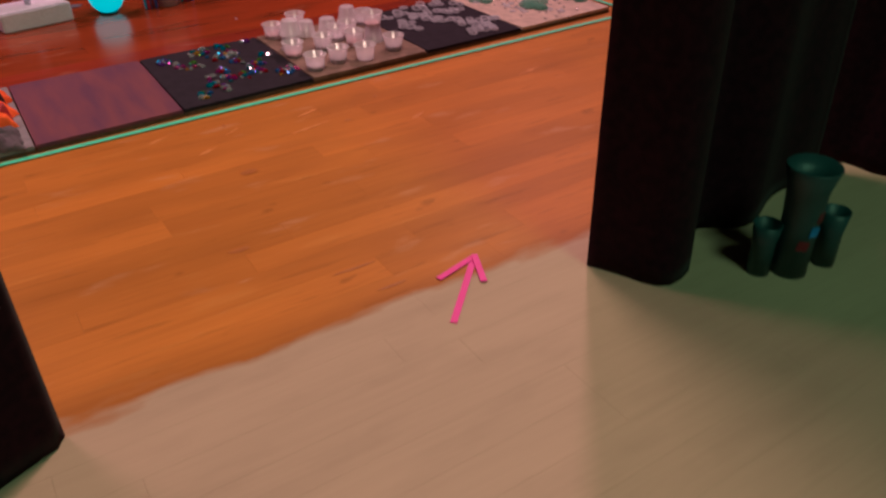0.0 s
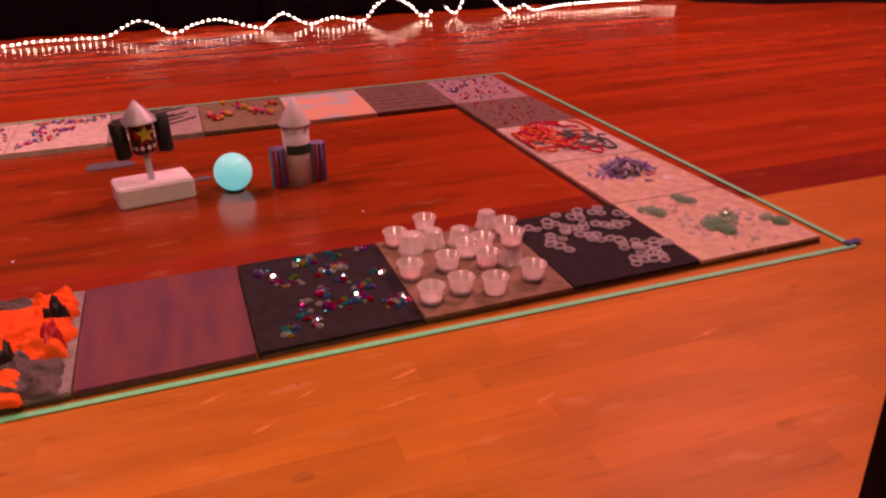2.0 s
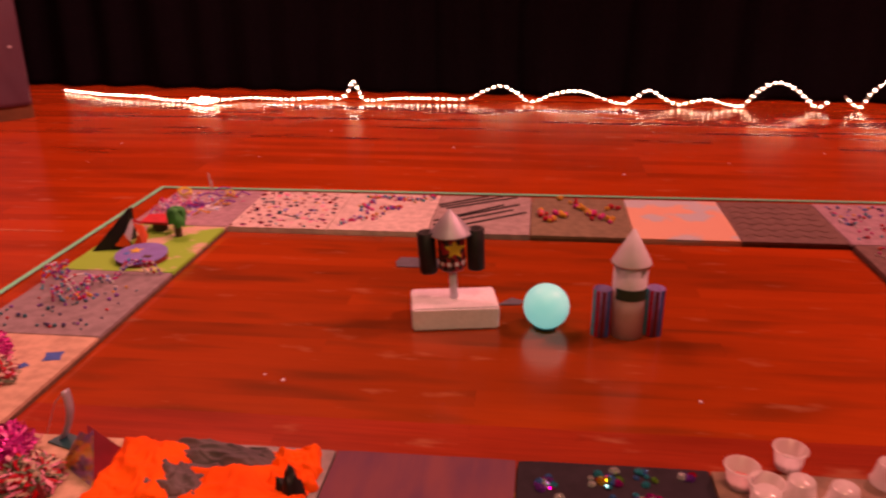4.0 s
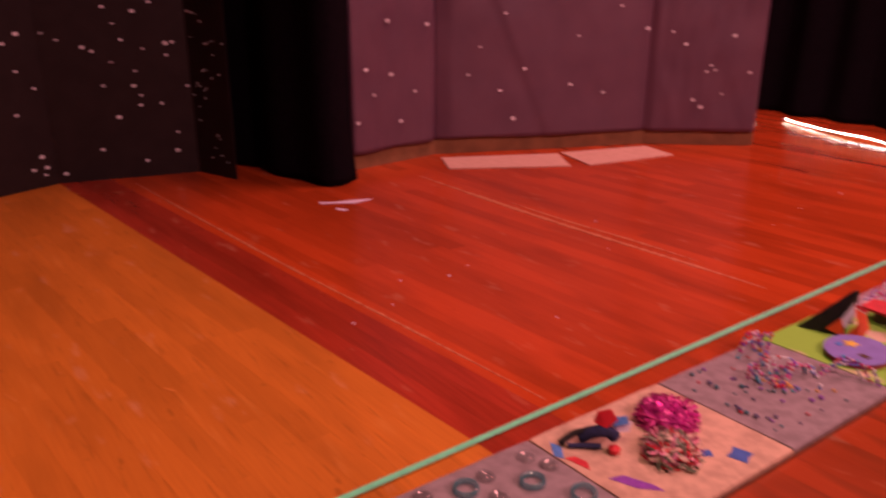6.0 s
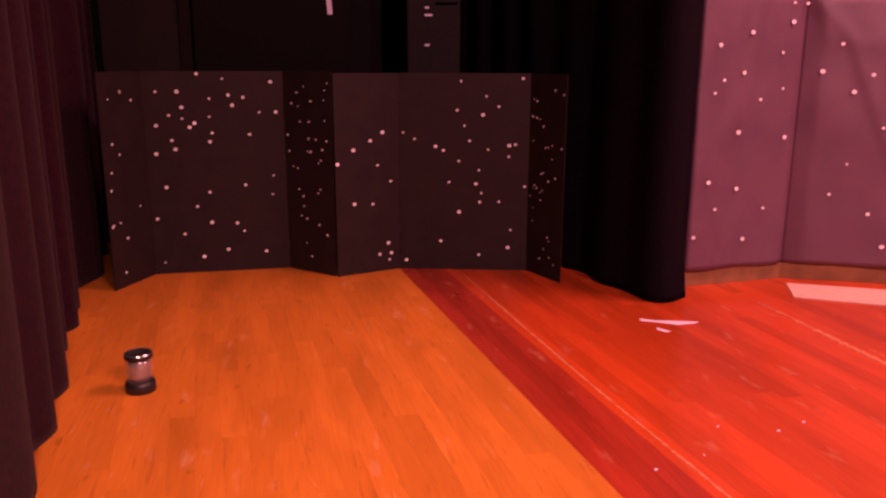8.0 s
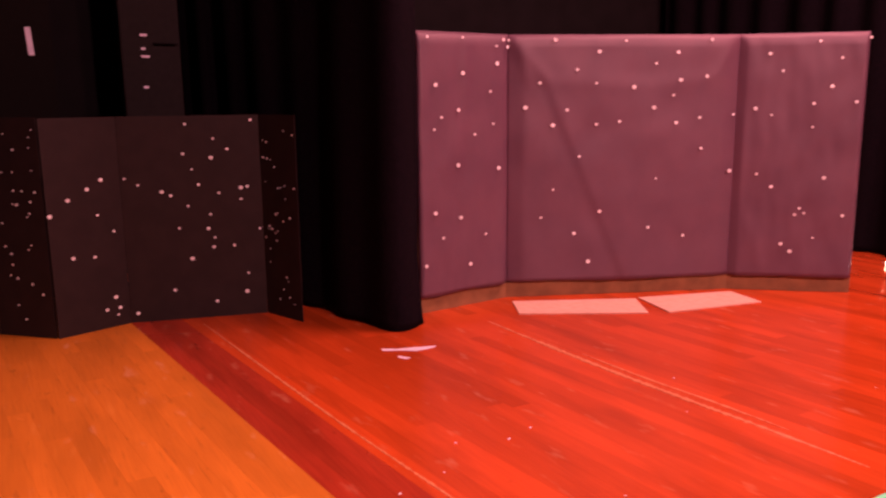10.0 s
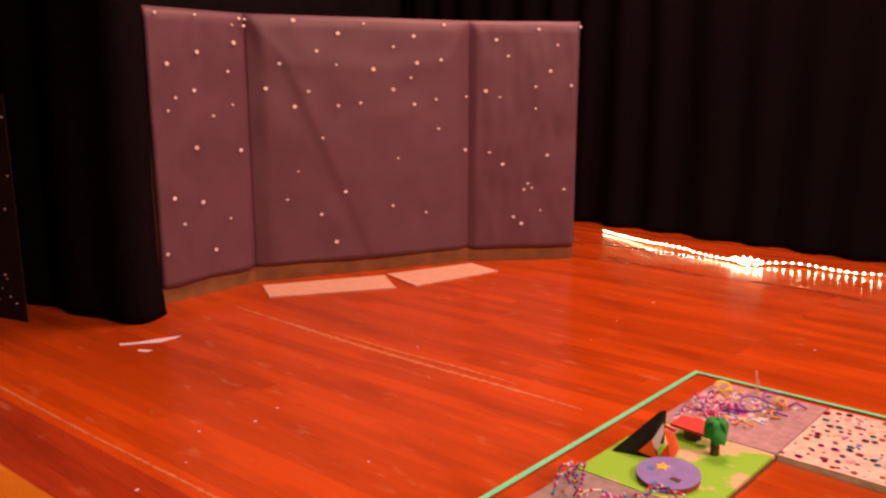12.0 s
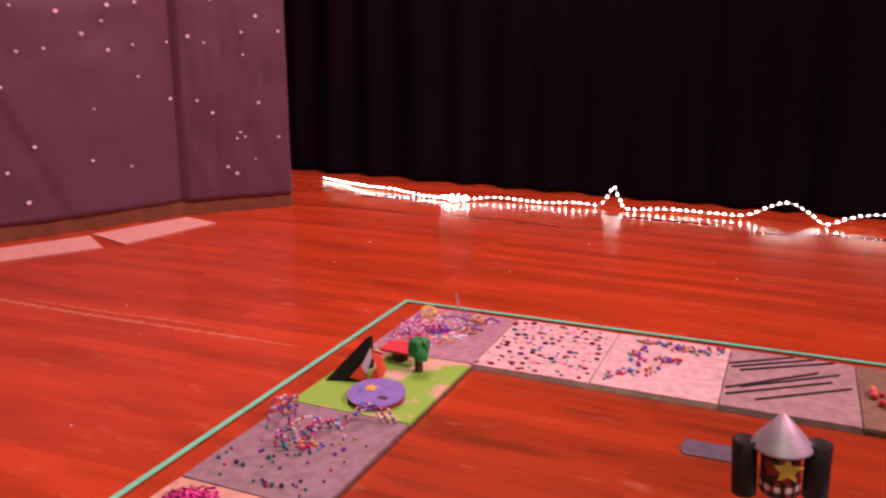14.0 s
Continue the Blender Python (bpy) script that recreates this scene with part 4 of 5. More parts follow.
m2 = Mat(1, 0, M["tile_tan"], "tan mat carrying paper tubes, pompoms and foil scraps")
m3 = Mat(2, 0, M["tile_grey"], "dark mat heaped with crumpled orange and grey cloth")
for u, v, w, d, h, mt, seed in ((0.5, 0.5, 0.32, 0.38, 0.016, "grey_cloth", 1.2), (0.32, 0.70, 0.13, 0.10, 0.034, "grey_cloth", 2.2), (0.50, 0.88, 0.24, 0.07, 0.030, "grey_cloth", 5.5),
                                (0.84, 0.15, 0.12, 0.13, 0.030, "grey_cloth", 9.3), (0.70, 0.30, 0.10, 0.09, 0.030, "grey_cloth", 6.1), (0.12, 0.74, 0.16, 0.22, 0.036, "orange_cloth", 4.1),
                                (0.24, 0.34, 0.22, 0.20, 0.032, "orange_cloth", 7.7), (0.68, 0.62, 0.24, 0.18, 0.036, "orange_cloth", 3.3), (0.87, 0.83, 0.10, 0.12, 0.034, "orange_cloth", 8.4),
                                (0.83, 0.44, 0.11, 0.13, 0.034, "orange_cloth", 2.9), (0.60, 0.14, 0.18, 0.13, 0.028, "orange_cloth", 5.0)):
    m3.put("cloth", crumpled(w, d, h, M[mt], seed), u, v, 1.0, m3.rng.uniform(-0.3, 0.3))
for u, v, key in ((0.92, 0.67, "black"), (0.70, 0.30, "black"), (0.92, 0.43, "red")):
    m3.put("dark_tuft" if key == "black" else "red_tuft", crumpled(0.045, 0.045, 0.07, M[key], u * 9 + v, 10, "tuft"), u, v)

m = Mat(3, 0, M["tile_plum"], "mat covered with streaked plum and violet velvet")

m = Mat(4, 0, M["tile_slate"], "black mat scattered with faceted coloured gems")
m.scatter("gem", GEMS, 190, centres=[(0.14, 0.85), (0.22, 0.70), (0.42, 0.88), (0.50, 0.88), (0.66, 0.92), (0.86, 0.94), (0.60, 0.76), (0.68, 0.75), (0.53, 0.75), (0.88, 0.64), (0.33, 0.66), (0.50, 0.50), (0.37, 0.42),
                                     (0.37, 0.22), (0.21, 0.17), (0.30, 0.30), (0.48, 0.34), (0.57, 0.32), (0.70, 0.45), (0.70, 0.35), (0.64, 0.60), (0.78, 0.50), (0.85, 0.27), (0.92, 0.25)], spread=0.028, size=(0.7, 1.45), tilt=0.6)

m = Mat(5, 0, M["tile_brown"], "brown mat crowded with small clear plastic cups")
cup_mat = m

m = Mat(6, 0, M["tile_slate"], "black mat with linked frosted plastic rings")
ring = ring_mesh(M["frost"], 0.0135, 0.0036)
trail = [(0.12, 0.82), (0.2, 0.66), (0.14, 0.56), (0.22, 0.46), (0.3, 0.86), (0.42, 0.93), (0.52, 0.88), (0.62, 0.95), (0.72, 0.9), (0.8, 0.95), (0.38, 0.76), (0.46, 0.7),
         (0.42, 0.62), (0.54, 0.76), (0.62, 0.72), (0.7, 0.66), (0.78, 0.7), (0.52, 0.58), (0.58, 0.5), (0.62, 0.42), (0.68, 0.34), (0.76, 0.36), (0.84, 0.38), (0.64, 0.26),
         (0.72, 0.24), (0.78, 0.28), (0.68, 0.18), (0.92, 0.34), (0.56, 0.22), (0.26, 0.6), (0.46, 0.54), (0.72, 0.42), (0.88, 0.82), (0.34, 0.68)]
for u, v in trail + [(u + 0.05, v - 0.035) for u, v in trail[::2]] + [(u - 0.03, v - 0.055) for u, v in trail[1::3]]:
    m.put("ring", ring, u, v, m.rng.uniform(0.8, 1.1), tilt=m.rng.uniform(-0.2, 0.2), z=TH + 0.002 + m.rng.uniform(0, 0.003))

m = Mat(7, 0, M["tile_pale"], "tan mat with green glass pebbles and clear beads")
pebble = to_mesh("glass_pebble", b_lathe([(0.014, 0), (0.019, 0.003), (0.017, 0.008), (0.009, 0.011), (0, 0.0115)], 7, 0.75), M["glass_green"])
drop = bead_mesh(M["dome"], 0.006)
chip = to_mesh("clear_chip", b_flat([(-0.011, -0.006), (0.009, -0.008), (0.012, 0.004), (-0.004, 0.009)], 0.004), M["frost"])
m.scatter("glass_pebble", [pebble], 34, centres=[(0.13, 0.80), (0.18, 0.74), (0.52, 0.90), (0.58, 0.86), (0.40, 0.45), (0.46, 0.38), (0.52, 0.52), (0.58, 0.46), (0.64, 0.55), (0.90, 0.42), (0.93, 0.36)], spread=0.022, size=(0.8, 1.5), tilt=0.25)
m.scatter("clear_chip", [chip], 40, centres=[(0.3, 0.45), (0.42, 0.5), (0.7, 0.55), (0.8, 0.5), (0.6, 0.25), (0.12, 0.85), (0.45, 0.85)], spread=0.07, size=(0.6, 1.3), tilt=0.5)
m.scatter("clear_bead", [drop], 34, centres=[(0.3, 0.45), (0.5, 0.55), (0.7, 0.5), (0.6, 0.25), (0.25, 0.75), (0.4, 0.2)], spread=0.09, size=(0.6, 1.2))

# right column
m = Mat(7, 1, M["tile_pale"], "pale tan mat with a heap of blue paper shreds")
heap = thing("shred_heap", "heap of blue and white paper shreds on the mat", "paper shreds", m.world(0.52, 0.6))
for k in range(150):
    r = m.rng
    a, d = r.uniform(0, 6.28), 0.075 * r.random() ** 0.8 * (1.35 if k % 5 == 0 else 1.0)
    z = 0.002 + max(0, 0.052 * (1 - d / 0.075)) * r.uniform(0.3, 1.0)
    w, h = r.uniform(0.010, 0.022), r.uniform(0.0025, 0.005)
    bm = b_flat([(-w, -h), (w * 0.8, -h * 1.2), (w, h * 0.8), (-w * 0.9, h)], 0.0012)
    part("shred", bm, M[r.choice(("shred_blue", "shred_pale", "shred_pale", "shred_blue", "white", "felt_violet"))], heap,
         m=Matrix.Translation((d * math.cos(a) * 1.3, d * math.sin(a), z)) @ Matrix.Rotation(r.uniform(0, 6.28), 4, "Z") @ Matrix.Rotation(r.uniform(-0.6, 0.6), 4, "Y") @ Matrix.Rotation(r.uniform(-0.5, 0.5), 4, "X"))
scrap("small red paper scrap on the mat", m.world(0.68, 0.45), [(-0.02, -0.012), (0.02, -0.008), (0.015, 0.015), (-0.015, 0.012)], M["red"], 0.4)
scrap("small white paper scrap on the mat", m.world(0.75, 0.33), [(-0.018, -0.012), (0.018, -0.012), (0.018, 0.012), (-0.018, 0.012)], M["white"], 0.7)
scrap("small dark triangular paper scrap on the mat", m.world(0.56, 0.33), [(-0.018, -0.01), (0.018, -0.012), (0.0, 0.018)], M["grey_card"], 0.2)

m = Mat(7, 2, M["tile_white"], "pale mat with looping red and orange yarn")
for k in range(27):
    r = m.rng
    u, v, a, turn = r.uniform(0.14, 0.74), r.uniform(0.2, 0.84), r.uniform(0, 6.28), r.choice((-1, 1)) * r.uniform(0.35, 0.8)
    pts = []
    for q in range(9):
        pts.append((min(max(u, 0.05), 0.93), min(max(v, 0.06), 0.94), r.uniform(0, 0.012)))
        a += turn + r.uniform(-0.4, 0.4)
        u, v = u + 0.085 * math.cos(a), v + 0.085 * math.sin(a)
    m.cord("yarn", pts, 0.0045, M[r.choice(("yarn_red", "yarn_orange", "yarn_red", "yarn_red", "yarn_orange", "yarn_red", "yarn_teal", "yarn_red"))])
m.cord("yarn", [(0.55, 0.2), (0.7, 0.3), (0.82, 0.36), (0.88, 0.5), (0.95, 0.46)], 0.004, M["yarn_teal"])

m = Mat(7, 3, M["tile_umber"], "brown mat sprinkled with small orange and pink beads")
m.scatter("bead", PALE, 85, size=(0.8, 1.3))
m = Mat(7, 4, M["tile_mauve"], "mauve mat dotted with coloured beads and sequins")
m.scatter("bead", BEADS, 70, size=(0.8, 1.4))
m.scatter("sequin", FLAT, 20)

# far row
m = Mat(6, 4, M["tile_umber"], "brown mat with pale zigzag lines")
for k in range(6):
    v = 0.14 + 0.14 * k
    m.cord("zigzag_line", [(0.06 + 0.08 * q, v + (0.025 if q % 2 else -0.025)) for q in range(12)], 0.0016, M["tile_brown"])
m = Mat(5, 4, M["tile_patch"], "card mat painted with orange and pale blue patches", M["pale_card"])
m = Mat(4, 4, M["tile_olive"], "olive brown mat with red and yellow flower beads")
m.scatter("flower_bead", WARM, 62, centres=[(0.12, 0.5), (0.2, 0.35), (0.32, 0.45), (0.3, 0.9), (0.45, 0.85), (0.5, 0.7), (0.6, 0.55), (0.68, 0.45), (0.8, 0.4), (0.85, 0.7)],
          spread=0.035, size=(1.3, 2.3))
m = Mat(3, 4, M["tile_ash"], "grey mat with dark sticks laid in slanting rows", M["tile_ash"])
for u0, v0, u1, v1 in ((0.03, 0.70, 0.53, 0.98), (0.05, 0.64, 0.70, 0.985), (0.12, 0.60, 0.85, 0.97), (0.04, 0.27, 0.72, 0.74), (0.15, 0.32, 0.88, 0.76), (0.05, 0.17, 0.82, 0.61), (0.27, 0.15, 0.96, 0.55)):
    m.cord("stick", [(u0, v0), ((u0 + u1) / 2, (v0 + v1) / 2), (u1, v1)], 0.0035, M["black"])
m = Mat(2, 4, M["tile_white"], "whitish mat with a winding trail of coloured beads", M["tile_white"])
m.scatter("bead", BEADS, 185, centres=[(0.14, 0.18), (0.2, 0.24), (0.3, 0.28), (0.42, 0.30), (0.46, 0.38), (0.3, 0.45), (0.27, 0.58), (0.3, 0.72), (0.5, 0.58), (0.56, 0.55), (0.28, 0.86), (0.38, 0.88), (0.48, 0.86), (0.58, 0.86), (0.68, 0.84), (0.76, 0.80), (0.84, 0.84), (0.93, 0.92)],
          spread=0.03, size=(0.7, 1.45))
m = Mat(1, 4, M["tile_white"], "whitish mat set with dark round sequins and gems", M["tile_white"])
for a in range(12):
    for b in range(11):
        r = m.rng
        if r.random() < 0.86:
            m.put("sequin", r.choice(FLAT), 0.07 + 0.079 * (a + r.uniform(-0.4, 0.4)), 0.07 + 0.086 * (b + r.uniform(-0.4, 0.4)), r.uniform(0.4, 1.25), None, TH, "", r.uniform(-0.15, 0.15))
m.scatter("fleck", FLECK, 34, size=(0.6, 1.1))
m = Mat(0, 4, M["tile_mauve"], "mauve mat with curled pipe cleaners and confetti")
m.scatter("fleck", [FLECK[k] for k in (0, 1, 5, 6, 5, 5, 4)], 210, centres=[(0.2, 0.45), (0.5, 0.55), (0.45, 0.35), (0.15, 0.25), (0.4, 0.75), (0.65, 0.6), (0.12, 0.65)], spread=0.11, size=(0.8, 1.7), tilt=0.4)
for k in range(12):
    r = m.rng
    u, v = r.uniform(0.2, 0.75), r.uniform(0.25, 0.85)
    m.cord("pipe_cleaner", [(u, v), (u + 0.06, v + 0.05, r.uniform(0, 0.02)), (u + 0.1, v - 0.02, r.uniform(0.005, 0.03)), (u + 0.14, v + 0.06, 0.0)], 0.003,
           M[r.choice(("felt_gold", "felt_violet", "felt_pink", "felt_ice", "felt_violet"))])

for u, v, h in ((0.44, 0.86, 0.085), (0.47, 0.84, 0.06)):
    m.cord("stem", [(u, v), (u + 0.008, v, h * 0.5), (u - 0.006, v + 0.01, h)], 0.0022, M["tile_white"], 0, "pale stem standing up")
for u0, v0, ru, key in ((0.17, 0.82, 0.07, "yellow_wool"), (0.19, 0.80, 0.055, "yellow_wool"), (0.62, 0.83, 0.09, "felt_violet"), (0.70, 0.80, 0.04, "yellow_wool"), (0.55, 0.62, 0.12, "felt_violet")):
    m.cord("coil", [(u0 + ru * math.cos(q * 0.6), v0 + ru * 0.8 * math.sin(q * 0.6), 0.004 + 0.02 * abs(math.sin(q * 0.4))) for q in range(11)], 0.0026, M[key])
for k in range(70):
    r = m.rng
    u, v, a = min(max(r.gauss(0.24, 0.09), 0.11), 0.5), min(max(r.gauss(0.42, 0.12), 0.08), 0.75), r.uniform(0, 6.28)
    m.cord("paper_shred", [(u, v, r.uniform(0, 0.02)), (u + 0.035 * math.cos(a), v + 0.035 * math.sin(a), r.uniform(0.004, 0.03)), (u + 0.07 * math.cos(a + 0.5), v + 0.06 * math.sin(a + 0.5), 0.003)],
           0.0026, M[r.choice(("shred_pink", "shred_pink", "white", "felt_violet", "shred_pink", "felt_pink"))])

# left column
m = Mat(0, 3, M["tile_green"], "mat painted lime green with a little paper landscape")
green_mat = m
part("bare_patch", b_flat([(p.x, p.y) for p in (m.at(u, v) for u, v in ((0.08, 0.42), (0.13, 0.40), (0.18, 0.52), (0.25, 0.58), (0.22, 0.72), (0.29, 0.84), (0.26, 0.97), (0.05, 0.97)))], 0.0008), M["tile_pale"], m.root, "bare pinkish card", Matrix.Translation((0, 0, TH)))
m = Mat(0, 2, M["tile_grey"], "grey-violet mat with beaded wire tangles")
m.scatter("bead", COOL, 36, region=(0.12, 0.06, 0.94, 0.7), size=(0.6, 1.1))
for u, v in ((0.30, 0.22), (0.36, 0.21), (0.62, 0.10), (0.67, 0.10), (0.73, 0.11), (0.45, 0.33)):
    m.put("bead", COOL[int(u * 90) % 4], u, v, 1.3)
m.scatter("bead", BEADS, 40, centres=[(0.18, 0.84), (0.56, 0.58), (0.5, 0.5), (0.58, 0.86), (0.75, 0.6)], spread=0.06, size=(0.7, 1.3))
for cu, cv, n, h, step, cols in ((0.20, 0.84, 4, 0.055, 0.05, ("felt_ice", "tile_ash", "felt_pink")), (0.52, 0.56, 6, 0.045, 0.055, ("felt_ice", "tile_ash", "felt_pink")),
                           (0.62, 0.84, 4, 0.05, 0.10, ("felt_ice", "felt_violet", "tile_ash"))):
    for k in range(n):
        r = m.rng
        u, v, a = cu + r.uniform(-0.07, 0.07), cv + r.uniform(-0.08, 0.08), r.uniform(0, 6.28)
        pts = []
        for q in range(5):
            pts.append((min(max(u, 0.11), 0.96), min(max(v, 0.04), 0.96), h * (0.35 + 0.65 * r.random()) if 0 < q < 4 else 0))
            a += r.uniform(-1.2, 1.2)
            u, v = u + step * math.cos(a), v + step * math.sin(a)
        m.cord("beaded_wire", pts, 0.0014, M[r.choice(cols)])
        for q, (a, b) in enumerate(zip(pts, pts[1:])):
            for w in (0.1, 0.3, 0.5, 0.7, 0.9):
                z = TH + a[2] + (b[2] - a[2]) * w
                m.put("bead", r.choice(WIRE_BEADS), a[0] + (b[0] - a[0]) * w, a[1] + (b[1] - a[1]) * w, r.uniform(0.7, 1.05), None, z - 0.002)
m = Mat(0, 1, M["tile_tan"], "tan mat with tinsel pompoms and paper scraps")
pom_mat = m

# ---- cups on the brown mat ----
cup_out = [(0.0225, 0.0), (0.0235, 0.002), (0.0295, 0.040), (0.033, 0.041), (0.033, 0.0435), (0.0285, 0.0435), (0.0225, 0.003), (0.0, 0.0025)]
cup_me = to_mesh("shell", b_lathe(cup_out, 20), M["cup"], True)
fill_me = {k: to_mesh("filling", b_lathe([(0.0, 0.004), (0.0225, 0.004), (0.0242, 0.013), (0.017, 0.017), (0.0, 0.018)], 12), M[v], True)
           for k, v in dict(pink="pink_fill", red="felt_ruby", white="white", dark="grey_card").items()}
for k, (x, y, turned, fill) in enumerate(((1.912, 0.305, 0, "pink"), (1.945, 0.262, 0, "red"), (2.015, 0.372, 0, "white"), (2.008, 0.275, 1, ""), (2.078, 0.263, 1, ""), (2.187, 0.345, 1, ""),
                                          (2.212, 0.275, 0, "white"), (1.918, 0.175, 1, ""), (2.117, 0.198, 0, "pink"), (2.159, 0.108, 1, ""), (2.066, 0.176, 0, "white"), (1.995, 0.118, 0, "dark"),
                                          (2.093, 0.103, 0, "red"), (1.895, 0.108, 0, "pink"), (1.905, -0.025, 0, "white"), (1.985, -0.005, 0, "dark"), (2.06, -0.03, 0, ""), (2.17, 0.0, 0, "dark"),
                                          (2.159, 0.108, 2, "pink"), (1.918, 0.175, 3, ""))):
    z = TH + (0.0435 if turned in (2, 3) else 0.0)
    if turned in (1, 3):
        label = "small clear plastic cup standing upside down"
    else:
        label = "small clear plastic cup with craft bits inside" if fill else "small empty clear plastic cup"
    c = thing("plastic_cup", label, "cup", (x, y, z + (0.0435 if turned in (1, 3) else 0)), 0, "cups on the brown mat")
    if turned in (1, 3):
        c.rotation_euler = (math.pi, 0, 0.2 * k)
    child("shell", cup_me, c)
    if fill:
        child("filling", fill_me[fill], c, None, "craft bits in the cup")

# ---- paper landscape on the green mat ----
g = green_mat
tent = thing("paper_volcano", "black paper tent with a white stripe and orange flaps", "paper model", g.world(0.32, 0.45), 27)
tent.scale = (1.25, 1.25, 1.2)


def sheet(name, corners, material, parent, label=""):
    """A flat leaning piece of paper through three or four corners."""
    bm = bmesh.new()
    bm.faces.new([bm.verts.new(c) for c in corners])
    ob = part(name, bm, material, parent, label)
    ob.modifiers.new("thickness", "SOLIDIFY").thickness = 0.002


sheet("front_sheet", [(-0.075, 0.0, 0.0), (0.022, -0.012, 0.0), (0.018, -0.002, 0.07), (0.034, 0.0, 0.112), (0.022, 0.0, 0.108)], M["black"], tent)
sheet("back_sheet", [(-0.075, 0.004, 0.0), (0.034, 0.07, 0.0), (0.034, 0.003, 0.112), (0.022, 0.003, 0.108)], M["black"], tent)
sheet("stripe", [(0.006, -0.013, 0.038), (0.020, -0.014, 0.02), (0.032, -0.012, 0.062), (0.030, -0.005, 0.085)], M["white"], tent, "white paper stripe")
sheet("orange_flap", [(-0.018, -0.016, 0.014), (0.022, -0.016, 0.001), (0.008, -0.014, 0.045)], M["orange"], tent, "orange paper triangle")
sheet("orange_flap", [(0.020, -0.016, 0.001), (0.050, -0.03, 0.001), (0.066, -0.01, 0.03), (0.055, 0.0, 0.058), (0.030, -0.002, 0.070), (0.042, -0.012, 0.038)], M["orange"], tent, "curled orange paper flap")
sheet("red_edge", [(0.030, 0.0, 0.072), (0.055, 0.002, 0.060), (0.058, 0.004, 0.066), (0.032, 0.002, 0.078)], M["red"], tent, "red paper edge")
pond = thing("violet_disc", "violet card disc with a yellow shape and a red rim", "paper model", g.world(0.63, 0.235))
part("rim", b_lathe([(0.076, 0), (0.0795, 0.014), (0.0, 0.014)], 26), M["red_rim"], pond, "dark red rim")
SLOPE = Matrix.Translation((0, 0, -0.0005)) @ Matrix.Rotation(0.07, 4, "X")
part("top", b_lathe([(0.080, 0.0185), (0.080, 0.0215), (0.0, 0.0215)], 26), M["disc_violet"], pond, "violet top", SLOPE)
part("patch", b_flat([(0.022 * (1 if k % 2 else 0.5) * math.cos(k * 0.628), 0.022 * (1 if k % 2 else 0.5) * math.sin(k * 0.628)) for k in range(10)], 0.0015), M["yellow"], pond, "yellow star shape",
     SLOPE @ Matrix.Translation((-0.025, 0.015, 0.0218)))
part("patch", b_lathe([(0.009, 0), (0.009, 0.001), (0, 0.001)], 12), M["felt_sky"], pond, "pale blue spot", SLOPE @ Matrix.Translation((-0.045, -0.008, 0.0218)))
part("patch", b_flat([(-0.014, -0.006), (0.012, -0.009), (0.015, 0.007), (-0.01, 0.009)], 0.001), M["brown"], pond, "brown scrap", SLOPE @ Matrix.Translation((0.03, -0.022, 0.0218)))
palm = thing("paper_palm", "little palm of brown tube and green felt leaves", "paper model", g.world(0.68, 0.74))
palm.scale = (1.25, 1.25, 1.9)
part("trunk", b_lathe([(0.010, 0), (0.010, 0.05), (0, 0.05)], 10), M["brown"], palm)
for k in range(6):
    bm = bmesh.new()
    rows = []
    for q in range(6):
        t = q / 5
        w = 0.011 + 0.007 * math.sin(math.pi * t)
        x, z = 0.003 + 0.021 * math.sin(1.5 * t), 0.054 + 0.004 * math.sin(3.0 * t) - (0.020 + 0.006 * (k % 3)) * t * t
        rows.append([bm.verts.new((x, y, z - 0.002 * abs(y) / w)) for y in (-w, 0.0, w)])
    for a, b in zip(rows, rows[1:]):
        for q in range(2):
            bm.faces.new((a[q], a[q + 1], b[q + 1], b[q]))
    leaf = part("leaf", bm, M["leaf_green"], palm, m=Matrix.Rotation(k * 1.047 + 0.3, 4, "Z"), smooth=True)
    leaf.modifiers.new("thickness", "SOLIDIFY").thickness = 0.0022
hut = thing("paper_hut", "little paper hut with a red roof", "paper model", g.world(0.42, 0.88))
hut.scale = (1.25, 1.25, 1.4)
part("wall", b_lathe([(0.020, 0), (0.020, 0.022), (0, 0.022)], 10), M["brown"], hut)
part("roof", b_flat([(-0.045, -0.022), (0.04, -0.026), (0.046, 0.02), (0.0, 0.03), (-0.04, 0.022)], 0.006), M["red"], hut, "red paper roof", m=Matrix.Translation((0, 0, 0.024)) @ Matrix.Rotation(0.15, 4, "X"))

# ---- pompoms and scraps on the tan mats ----
p = pom_mat
tinsel("tinsel_pompom", "magenta tinsel pompom on the tan mat", p.world(0.44, 0.70), 0.062, [M["tinsel_pink"], M["shred_magenta"], M["felt_magenta"]], 21, 170)
tinsel("tinsel_pompom", "red and green mixed tinsel pompom on the tan mat", p.world(0.70, 0.46), 0.055, [M["felt_ruby"], M["shred_pink"], M["tile_pale"], M["shred_green"]], 22, 130)
bird = thing("felt_bird", "dark blue felt bird with a red crest and white wing", "craft figure", p.world(0.40, 0.27), 38)
navy = mat("navy_felt", (0.02, 0.03, 0.11), 0.9, (0.012, 0.018, 0.06), 80, 0.001)
part("body", b_tube(spline([(-0.045, -0.004, 0.012), (-0.02, -0.006, 0.030), (0.008, -0.004, 0.036), (0.026, 0.0, 0.022)], 0.006), 0.013, 9), navy, bird, smooth=True)
part("wing", b_tube(spline([(-0.085, -0.030, 0.006), (-0.066, -0.012, 0.020), (-0.035, -0.002, 0.030), (0.0, 0.0, 0.044), (0.012, 0.0, 0.056)], 0.006), 0.0075, 7), M["black"], bird, "black curved wing", smooth=True)
